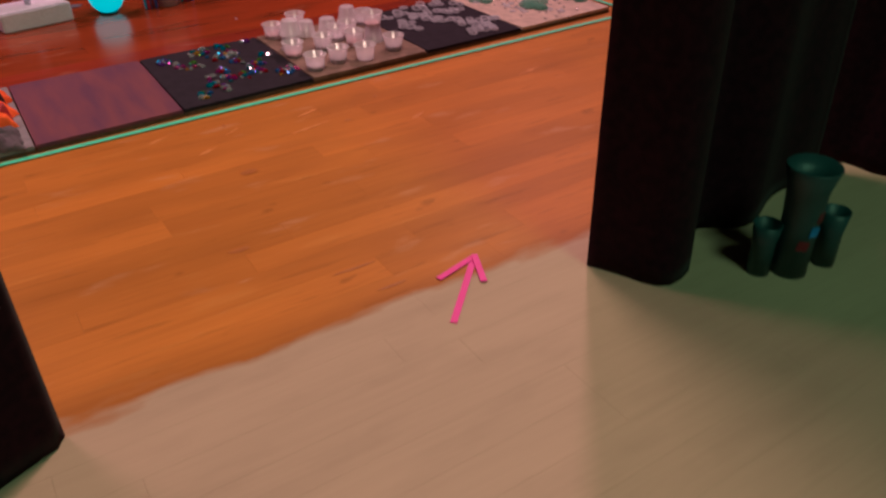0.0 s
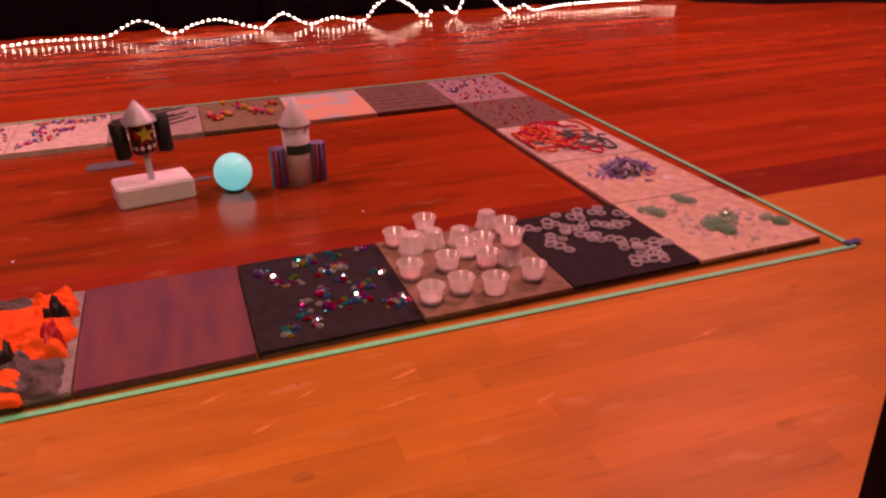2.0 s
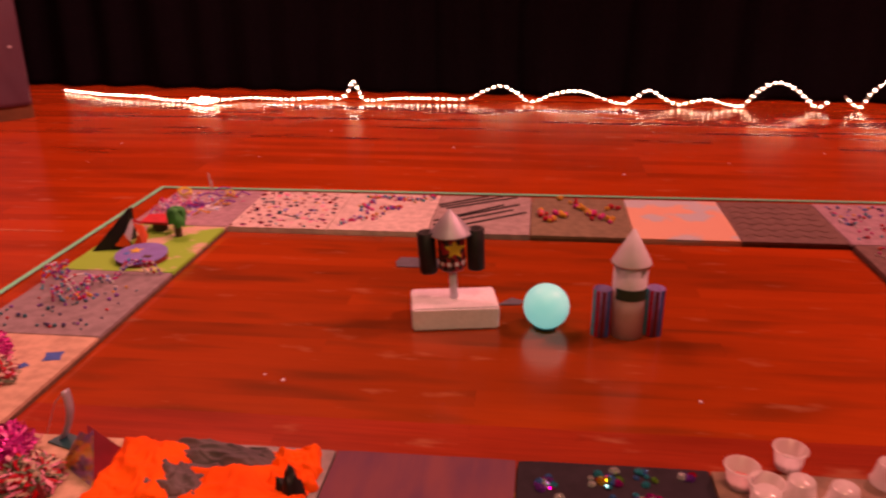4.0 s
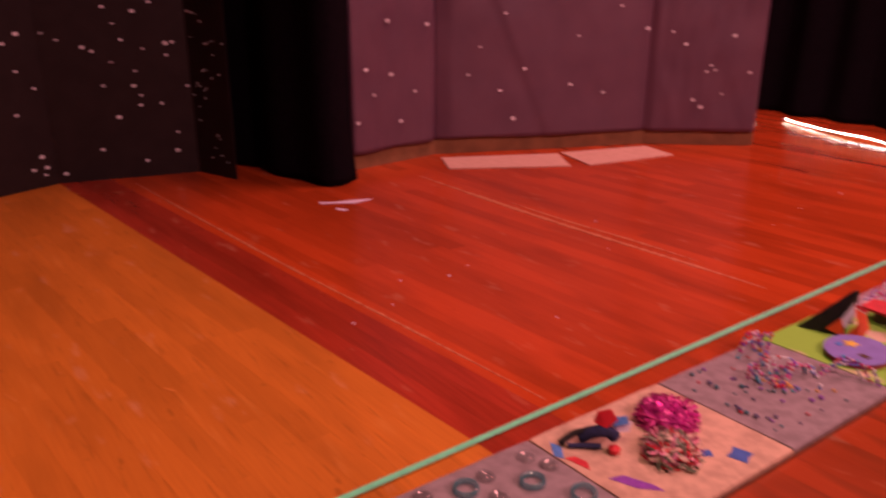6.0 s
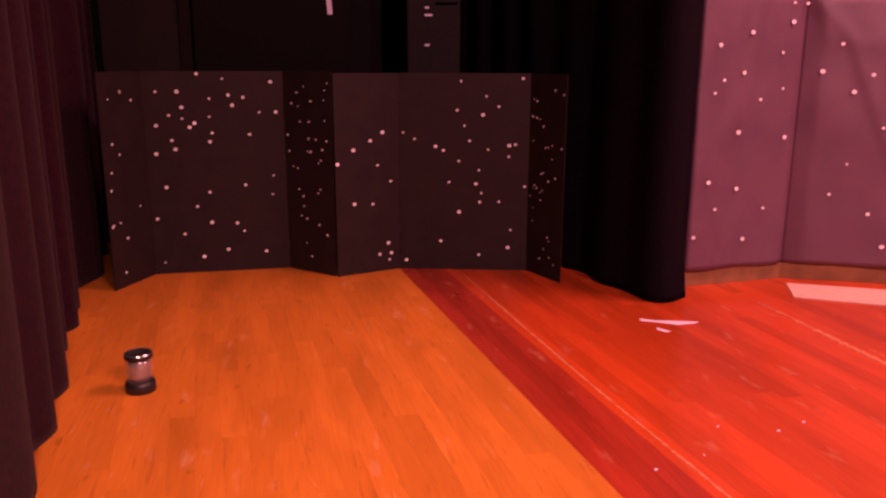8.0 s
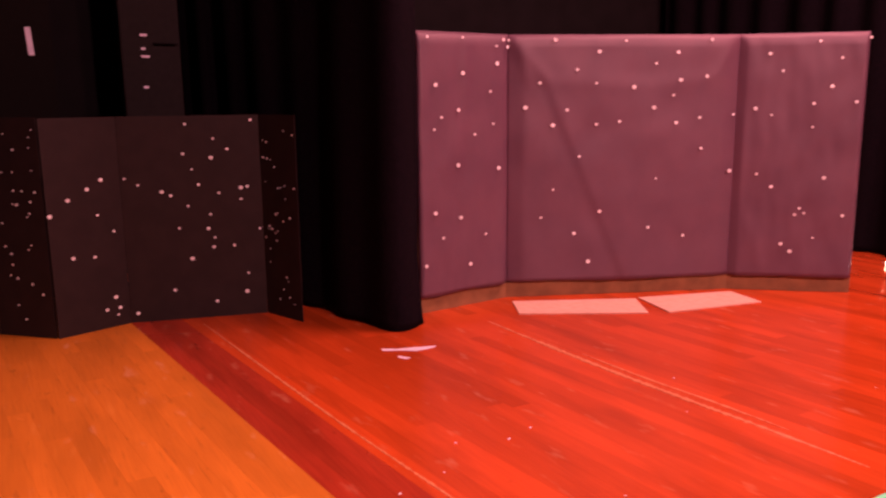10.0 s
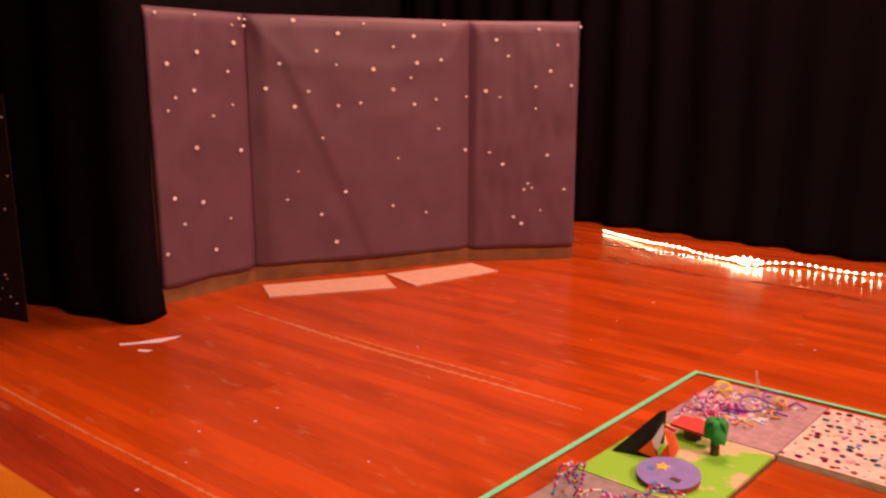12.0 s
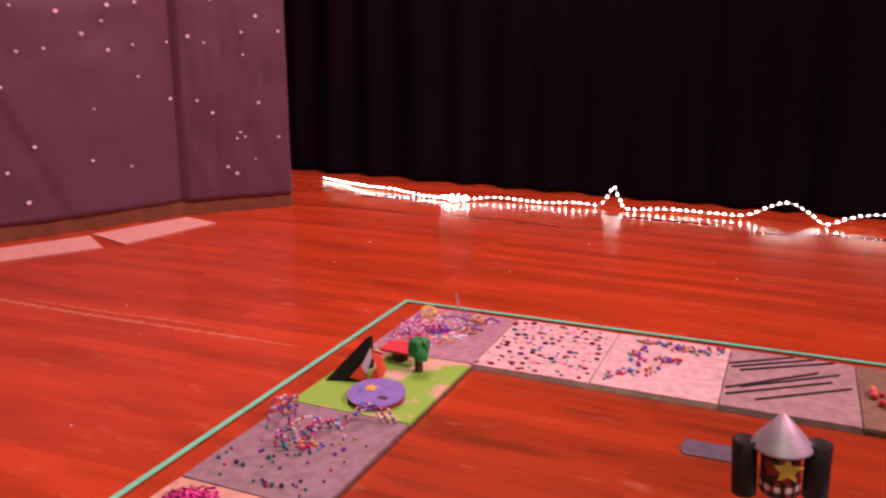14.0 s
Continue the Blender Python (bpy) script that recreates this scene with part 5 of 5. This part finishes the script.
part("tail", b_tube(spline([(-0.070, -0.034, 0.006), (-0.035, -0.030, 0.010), (0.0, -0.026, 0.012)], 0.006), 0.006, 7), navy, bird, smooth=True)
sheet("paper_wing", [(0.012, 0.0, 0.030), (0.052, 0.010, 0.034), (0.058, 0.016, 0.056), (0.022, 0.008, 0.060)], M["white"], bird, "white paper wing")
sheet("paper_wing", [(0.020, -0.006, 0.050), (0.050, 0.004, 0.056), (0.046, 0.010, 0.072), (0.026, 0.002, 0.070)], M["felt_sky"], bird, "pale blue paper wing")
sheet("crest", [(-0.022, -0.002, 0.052), (0.006, -0.012, 0.048), (0.028, -0.004, 0.066), (0.012, 0.004, 0.086), (-0.016, 0.004, 0.076)], M["red"], bird, "red felt crest")
part("knob", b_lathe([(0.006, 0), (0.013, 0.005), (0.013, 0.014), (0.004, 0.02), (0, 0.02)], 10), M["red"], bird, "red knob", m=Matrix.Translation((0.026, -0.028, 0)))
star5 = [(0.030 * (1 if k % 2 else 0.6) * math.cos(k * 0.785), 0.03 * (1 if k % 2 else 0.7) * math.sin(k * 0.785)) for k in range(8)]
scrap("blue paper scrap on the tan mat", p.world(0.92, 0.74), star5, M["blue"], 0.3)
scrap("violet paper scrap on the tan mat", p.world(0.77, 0.14), [(-0.05, -0.012), (0.01, -0.01), (0.055, 0.012), (0.03, 0.018), (-0.03, 0.014)], M["felt_violet"], 0.35)
scrap("red paper scrap on the tan mat", p.world(0.46, 0.06), [(-0.03, -0.01), (0.03, -0.004), (0.01, 0.014), (-0.02, 0.01)], M["red"], 0.1)
scrap("blue and white paper scrap on the tan mat", p.world(0.30, 0.05), [(-0.03, -0.008), (0.02, -0.012), (0.03, 0.006), (-0.01, 0.012)], M["felt_sky"], -0.5)
scrap("small blue paper scrap beside the pompom", p.world(0.80, 0.62), [(-0.012, -0.01), (0.012, -0.01), (0.01, 0.012), (-0.01, 0.01)], M["blue"], 0.9)

q = m2
tube = thing("orange_tube", "orange paper tube with a dark brown collar standing upright", "paper tube", q.world(0.27, 0.24))
part("body", b_lathe([(0.033, 0), (0.033, 0.17), (0.03, 0.17), (0.03, 0.02), (0, 0.02)], 20), M["orange"], tube, smooth=True)
part("collar", b_lathe([(0.0345, 0.163), (0.0345, 0.195), (0.033, 0.197), (0, 0.197)], 20), M["brown"], tube, "dark brown collar", smooth=True)
sheet("fin", [(-0.033, -0.004, 0.0), (-0.092, -0.012, 0.0), (-0.033, -0.004, 0.105)], M["brown"], tube, "dark brown card fin")
sheet("fin", [(0.033, 0.006, 0.0), (0.066, 0.016, 0.0), (0.033, 0.006, 0.085)], M["brown"], tube, "dark brown card fin")
cactus = thing("green_tube", "dark green paper tube standing on the tan mat", "paper tube", q.world(0.36, 0.47))
part("body", b_lathe([(0.028, 0.0), (0.028, 0.112), (0.026, 0.114), (0, 0.114)], 16), M["green"], cactus, smooth=True)
tinsel("tinsel_pompom", "magenta tinsel pompom between paper tubes", q.world(0.29, 0.84), 0.058, [M["tinsel_pink"], M["shred_magenta"], M["felt_magenta"]], 31, 160)
tinsel("tinsel_pompom", "red and grey mixed tinsel pompom", q.world(0.09, 0.85), 0.055, [M["felt_ruby"], M["shred_pink"], M["tile_pale"], M["shred_green"]], 32, 120)
tinsel("tinsel_pompom", "red and green mixed tinsel pompom on the tan mat", q.world(0.60, 0.66), 0.055, [M["felt_ruby"], M["shred_pink"], M["tile_pale"], M["shred_green"]], 33, 130)


def folded(label, at, w, h, mats, rz):
    root = thing("folded_foil", label, "paper model", at, rz)
    for k, mt in enumerate(mats):
        bm = b_flat([(-w / 2, 0), (w / 2, 0), (0.1 * w, h)], 0.0015)
        part("flap", bm, mt, root, m=Matrix.Rotation(2.1 * k, 4, "Z") @ Matrix.Translation((0, -w * 0.28, 0)) @ Matrix.Rotation(1.15, 4, "X"))


folded("folded violet and gold foil pyramid", q.world(0.84, 0.78), 0.115, 0.095, [M["foil"], M["dark_red"], M["foil"]], -32)
folded("small folded blue and red paper cone", q.world(0.58, 0.38), 0.07, 0.11, [M["blue"], M["dark_red"], M["dark_red"]], 60)
folded("dark red folded paper piece", q.world(0.80, 0.46), 0.065, 0.075, [M["dark_red"], M["red"], M["dark_red"]], 140)
strip = thing("silver_strip", "curled silver card strip standing on the mat", "paper strip", q.world(0.62, 0.93), -20)
bm = bmesh.new()
prev = None
for k in range(17):
    t = k / 16
    x, z = -0.030 + 0.022 * t + 0.026 * math.sin(2.6 * t), 0.004 + 0.132 * t - 0.01 * t * t
    a, b = bm.verts.new((x, -0.009, z)), bm.verts.new((x, 0.009, z))
    if prev:
        bm.faces.new((prev[0], prev[1], b, a))
    prev = (a, b)
sp = part("curl", bm, M["silver"], strip, smooth=True)
sp.modifiers.new("thickness", "SOLIDIFY").thickness = 0.0015
part("foot", b_flat([(-0.05, -0.02), (0.05, -0.016), (0.055, 0.018), (-0.045, 0.02)], 0.004), mat("dark_teal_card", (0.02, 0.10, 0.13), 0.5), strip, "dark teal card foot")
part("thread", b_tube([(0.005, 0, 0.124), (-0.035, 0, 0.085), (-0.075, 0, 0.006)], 0.0009, 4), M["white"], strip, "pale thread")

# ---- models in the middle ----
rk = thing("paper_rocket", "paper rocket on a stick in a white foam block", "model rocket", (1.311, 0.972, 0), 11)
part("foam_block", b_box(0.228, 0.135, 0.064, 0, 0.005), M["foam"], rk, "white foam block")
LEAN = Matrix.Translation((0, 0, 0.06)) @ Matrix.Rotation(-0.055, 4, "Y") @ Matrix.Translation((0, 0, -0.06))
part("stick", b_lathe([(0.010, 0.05), (0.010, 0.17), (0, 0.17)], 10), M["white"], rk, "white paper stick", LEAN, True)
body = part("body", b_lathe([(0.031, 0.150), (0.035, 0.155), (0.036, 0.256), (0, 0.256)], 24), M["rocket_red"], rk, "red patterned body", LEAN, True)
for ring_i in range(3):
    for k in range(22):
        if (k + ring_i) % 2 == 0:
            a = 2 * math.pi * k / 22
            part("check", b_box(0.0100, 0.002, 0.0105), M["black"] if ring_i != 1 else M["white"], body, m=Matrix.Rotation(a, 4, "Z") @ Matrix.Translation((0, -0.0352, 0.157 + ring_i * 0.0108)))
part("star_patch", b_flat([(0.028 * (1 if k % 2 else 0.45) * math.sin(k * 0.628), 0.028 * (1 if k % 2 else 0.45) * -math.cos(k * 0.628)) for k in range(10)], 0.003), M["yellow"], body,
     "yellow painted star", Matrix.Translation((0.006, -0.0352, 0.216)) @ RX)
part("nose_cone", b_lathe([(0.056, 0.248), (0.054, 0.252), (0.028, 0.285), (0.003, 0.314), (0, 0.315)], 24), M["silver"], rk, "silver foil nose cone", LEAN, True)
for s in (-1, 1):
    part("booster", b_lathe([(0.0225, 0.145), (0.0235, 0.149), (0.0235, 0.256), (0.020, 0.258), (0.020, 0.238), (0, 0.238)], 16), M["black"], rk, "black paper booster tube",
         LEAN @ Matrix.Translation((0.060 * s, 0.0, 0)) @ Matrix.Rotation(0.02 * s, 4, "Y"), True)
scrap("grey card cut-out lying on the stage", (1.165, 1.36, 0.002), [(-0.075, -0.036), (0.06, -0.042), (0.085, -0.005), (0.05, 0.036), (-0.068, 0.042), (-0.082, 0.004)], M["grey_card"], 0.1, name="card_cutout", thick=0.002)
scrap("small dark grey card cut-out lying on the stage", (1.46, 1.10, 0.002), [(-0.04, -0.02), (0.02, -0.024), (0.036, 0.0), (0.005, 0.022)], M["grey_card"], 0.2, name="card_cutout", thick=0.002)

ball = thing("glow_ball", "cyan glowing ball lamp standing on the stage", "lamp", (1.557, 0.955, 0))
bm = bmesh.new()
bmesh.ops.create_uvsphere(bm, u_segments=36, v_segments=22, radius=0.060, matrix=Matrix.Translation((0, 0, 0.061)))
part("globe", bm, M["glow"], ball, smooth=True)
part("foot", b_lathe([(0.03, 0), (0.032, 0.006), (0, 0.006)], 20), M["black_plastic"], ball, "dark base")

can = thing("can_rocket", "white paper rocket with a cone top and striped side tubes", "model rocket", (1.765, 0.945, 0), 8)
part("body", b_lathe([(0.043, 0), (0.043, 0.205), (0, 0.205)], 26), M["white"], can, smooth=True)
bm = b_lathe([(0.0446, 0.108), (0.0446, 0.138), (0.0425, 0.138), (0.0425, 0.108), (0.0446, 0.108)], 26)
bmesh.ops.delete(bm, geom=[v for v in bm.verts if v.co.y > -0.018], context="VERTS")
part("window", bm, mat("dark_green_card", (0.015, 0.07, 0.05), 0.5), can, "dark green card window")
part("cone", b_lathe([(0.051, 0.198), (0.050, 0.203), (0.004, 0.288), (0, 0.289)], 26), M["white"], can, "white paper cone", smooth=True)
for s in (-1, 1):
    tb = part("side_tube", b_lathe([(0.0235, 0), (0.0235, 0.13), (0.021, 0.13), (0.021, 0.01), (0, 0.01)], 16), M["purple_card"], can, "violet striped side tube", Matrix.Translation((0.068 * s, -0.004, 0)), True)
    for k, mt in ((0, "felt_aqua"), (1, "felt_ruby"), (2, "dark_red"), (3, "blue"), (4, "felt_ruby")):
        part("stripe", b_box(0.009, 0.002, 0.128, 0.001), M[mt], tb, m=Matrix.Rotation(-1.3 + 0.62 * k, 4, "Z") @ Matrix.Translation((0, -0.0235, 0)))

# ---- by the curtain ----
tr = thing("tube_rocket", "dark teal painted rocket of three cardboard tubes", "model rocket", (2.195, -1.385, 0), -18)
tr.scale = (0.86, 0.86, 0.86)
tall = b_lathe([(0.036, 0), (0.036, 0.12), (0.040, 0.19), (0.052, 0.24), (0.050, 0.242), (0.036, 0.19), (0.032, 0.02), (0, 0.02)], 24)
part("main_tube", tall, M["dark_teal"], tr, smooth=True)
for x, y, h in ((-0.063, 0.012, 0.115), (0.086, 0.006, 0.125)):
    part("side_tube", b_lathe([(0.023, 0), (0.023, 0.07), (0.029, h), (0.027, h), (0.02, 0.07), (0.018, 0.02), (0, 0.02)], 18), M["dark_teal"], tr, m=Matrix.Translation((x, y, 0)), smooth=True)
for a, z, mt in ((-0.3, 0.08, "dark_red"), (0.2, 0.11, "felt_sky"), (0.5, 0.14, "dark_red")):
    part("paint_mark", b_flat([(-0.012, -0.01), (0.01, -0.012), (0.014, 0.008), (-0.008, 0.012)], 0.001), M[mt], tr, "painted mark",
         Matrix.Rotation(a, 4, "Z") @ Matrix.Translation((0, -0.0365, z)) @ RX)

ln = thing("camp_lantern", "small camping lantern with black base and silver body", "lantern", (-1.485, -1.075, 0))
part("base", b_lathe([(0.046, 0), (0.048, 0.006), (0.046, 0.03), (0.041, 0.036), (0, 0.036)], 26), M["black_plastic"], ln, "black base", smooth=True)
part("globe", b_lathe([(0.040, 0.036), (0.041, 0.07), (0.039, 0.11), (0, 0.11)], 26), M["dome"], ln, "clear globe", smooth=True)
part("reflector", b_lathe([(0.034, 0.037), (0.030, 0.06), (0.031, 0.09), (0.035, 0.109)], 20), M["metal"], ln, "metal reflector", smooth=True)
part("cap", b_lathe([(0.040, 0.11), (0.0435, 0.112), (0.0435, 0.124), (0.038, 0.126), (0.036, 0.118), (0, 0.117)], 26), M["black_plastic"], ln, "black cap", smooth=True)
part("cap_rim", ring_mesh_bm(0.041, 0.0022), M["metal"], ln, "metal cap rim", Matrix.Translation((0, 0, 0.124)))

# ---- litter and worn marks on the boards ----
scrap("torn white paper strip lying by the wing curtain", (-1.775, 0.90, 0.001), [(-0.028, -0.115), (0.0, -0.11), (0.012, -0.03), (0.03, 0.03), (0.0, 0.1), (-0.02, 0.12), (-0.02, 0.02), (-0.012, -0.05)], M["white"], -0.35, name="torn_paper")
scrap("small torn white paper piece by the wing curtain", (-1.69, 0.83, 0.001), [(-0.012, -0.03), (0.008, -0.02), (0.014, 0.02), (-0.006, 0.03)], M["white"], -0.9, name="torn_paper")
for x, y in ((-0.946, 1.577), (-0.691, 1.374), (-0.882, 0.593), (-0.733, 0.466), (-0.822, 0.748), (-0.558, 2.41), (-0.584, 2.78), (-0.371, 0.807), (-0.858, 0.855), (-0.499, 2.112), (-0.687, 0.303),
             (1.9, 0.62), (0.9, 0.62), (0.95, 0.6), (1.9, 2.5), (0.2, 2.6), (1.1, 2.9), (2.4, 2.75), (2.9, 3.0), (0.4, 3.2)):
    r = random.Random(int(x * 1000 + y * 77))
    s = r.uniform(0.0025, 0.006)
    scrap("tiny pale paper bit littering the stage floor", (x, y, 0.0012), [(-s, -s * 0.5), (s * 0.8, -s * 0.6), (s, s * 0.4), (-s * 0.5, s * 0.6)], M["white"], r.uniform(0, 3), name="litter")


def floor_mark(label, pts, width, seed, material=None):
    """A worn, uneven streak along a board joint."""
    r = random.Random(seed)
    line = spline([(x, y, 0) for x, y in pts], 0.012)
    up, dn = [], []
    for p in line:
        w = width * (0.35 + r.random()) * min(1, 0.25 + 3 * min(len(up), len(line) - 1 - len(up)) / len(line))
        up.append((p.x, p.y + w / 2))
        dn.append((p.x, p.y - w / 2))
    ob = new("floor_mark", to_mesh("floor_mark", b_flat(up[::-1] + dn, 0.0006), material or M["seam"]))
    ob.location.z = 0.0002
    tagged(ob, label, "", "", "structure")


floor_mark("pale worn seam along a floor board", [(-2.63, 0.257), (-1.34, 0.344), (-0.62, 0.41), (-0.05, 0.46)], 0.010, 1)
floor_mark("pale scuff beside the worn seam", [(-1.35, 1.475), (-1.0, 1.49), (-0.7, 1.52), (-0.42, 1.535)], 0.012, 3)
floor_mark("pale scuffed seam across the stage boards", [(-1.95, 1.415), (-1.3, 1.43), (-0.9, 1.45), (-0.38, 1.49), (-0.14, 1.505)], 0.024, 2)
for k, (x, y, w) in enumerate(((1.772, -0.26, 0.06), (2.0, -0.429, 0.05), (2.428, -0.332, 0.09), (1.486, -0.339, 0.05), (1.743, -0.347, 0.11), (1.405, -0.215, 0.05), (1.571, -0.263, 0.04),
                               (-1.793, -0.546, 0.05), (-2.681, -0.623, 0.06), (-0.626, -0.25, 0.04), (-0.809, -0.569, 0.07))):
    floor_mark("pale scuff on the apron boards", [(x - w / 2, y - 0.01), (x, y), (x + w / 2, y + 0.012)], 0.011, 20 + k, M["scuff"])
for k, (x, y, w, d) in enumerate(((1.527, -0.491, 0.05, 0.022), (1.398, -0.786, 0.045, 0.016), (1.546, -0.959, 0.09, 0.007), (1.583, -1.043, 0.06, 0.006), (1.836, -0.359, 0.02, 0.012),
                                  (-1.288, -0.178, 0.07, 0.006), (1.969, -0.255, 0.012, 0.012), (1.565, -0.218, 0.008, 0.02))):
    r = random.Random(60 + k)
    outline = [(0.5 * w * r.uniform(0.7, 1.1) * math.cos(q), 0.5 * d * r.uniform(0.7, 1.1) * math.sin(q)) for q in (math.pi / 7 * n for n in range(14))]
    ob = new("floor_mark", to_mesh("floor_mark", b_flat(outline, 0.0006), M["knot"]))
    ob.location = (x, y, 0.0002)
    tagged(ob, "dark knot in an apron board", "", "", "structure")

# ---- floor boards: the strips nearest the walk are pieces of their own ----
def warp(x):
    """The strips run slightly askew to the taped rectangle."""
    return 0.03 * x if x > 0 else 0.088 * x


SEAM_Y, STRIP = 0.215, 0.071
sub = slab("floor_base", -4.2, 8.2, -6.2, 5.2, -0.12, -0.012, M["sub"], "dark gaps beneath the strip flooring")
floor_apron = tagged(new("floor_apron"), "orange lacquered hardwood strip floor, worn bare towards the house", "", "", "structure")
floor_stage = tagged(new("floor_stage"), "glossy red-brown stained hardwood strip stage floor", "", "", "structure")
rng = random.Random(77)
far = {"apron": ([], []), "stage": ([], []), "edge": ([], [])}
shared = {}
count = {"apron": 0, "stage": 0, "edge": 0}


def strip_box(x0, x1, y0, y1, g=0.0001):
    c, t = 0.00012, 0.012
    xs = ((x0 + g, y0 + g), (x1 - g, y0 + g), (x1 - g, y1 - g), (x0 + g, y1 - g))
    vs = [(x, y, -t) for x, y in xs] + [(x, y, -0.0003) for x, y in xs]
    ins = ((c, c), (-c, c), (-c, -c), (c, -c))
    vs += [(x + a, y + b, 0.0) for (x, y), (a, b) in zip(xs, ins)]
    fs = [(8, 9, 10, 11)] + [(i, (i + 1) % 4, 4 + (i + 1) % 4, 4 + i) for i in range(4)] + [(4 + i, 4 + (i + 1) % 4, 8 + (i + 1) % 4, 8 + i) for i in range(4)]
    return vs, fs


for row in range(-88, 70):
    y0 = SEAM_Y + row * STRIP
    if y0 < -6.0 or y0 > 4.9:
        continue
    zone = "apron" if row < 0 else "edge" if row < 3 else "stage"
    x = -4.0 + rng.uniform(-1.2, 0)
    while x < 8.0:
        n = rng.choice((3, 4, 5, 6, 7, 9, 11)) if zone == "apron" else rng.choice((10, 14, 20, 26, 30))
        L = n * 0.1
        if x < -0.01 and x + L > 0.01:
            n = max(1, round(-x / 0.1))
            L = -x if x > -0.15 else n * 0.1
            if abs(x + L) < 0.08:
                L = -x
        mid = x + L / 2
        near = abs(L - n * 0.1) < 1e-6 and -1.75 < y0 < 1.5 and -1.6 < mid < 3.9 and count[zone] < 290
        if near:
            key = (zone, n)
            if key not in shared:
                me = bpy.data.meshes.new("board")
                vs, fs = strip_box(0, L, 0, STRIP, 0.00005 if zone == "apron" else 0.00006)
                me.from_pydata(vs, [], fs)
                me.materials.append(M[zone])
                shared[key] = me
            a = math.atan2(warp(x + L) - warp(x), L)
            board = child("board", shared[key], floor_apron if zone == "apron" else floor_stage)
            lay = Matrix.Translation((x, y0 + warp(x), 0))
            lay[1][0] = math.tan(a)
            board.matrix_parent_inverse = lay
            count[zone] += 1
        else:
            vs, fs = strip_box(x, x + L, y0, y0 + STRIP, 0.00005 if zone == "apron" else 0.00006)
            V, F = far[zone]
            o = len(V)
            V.extend((vx, vy + warp(vx), vz) for vx, vy, vz in vs)
            F.extend(tuple(o + k for k in f) for f in fs)
        x += L
for zone, parent in (("apron", floor_apron), ("stage", floor_stage), ("edge", floor_stage)):
    me = bpy.data.meshes.new("far_boards")
    me.from_pydata(far[zone][0], [], far[zone][1])
    me.materials.append(M[zone + "_far"])
    tagged(child("far_boards", me, parent), "remaining floor strips", "", "", "stuff")
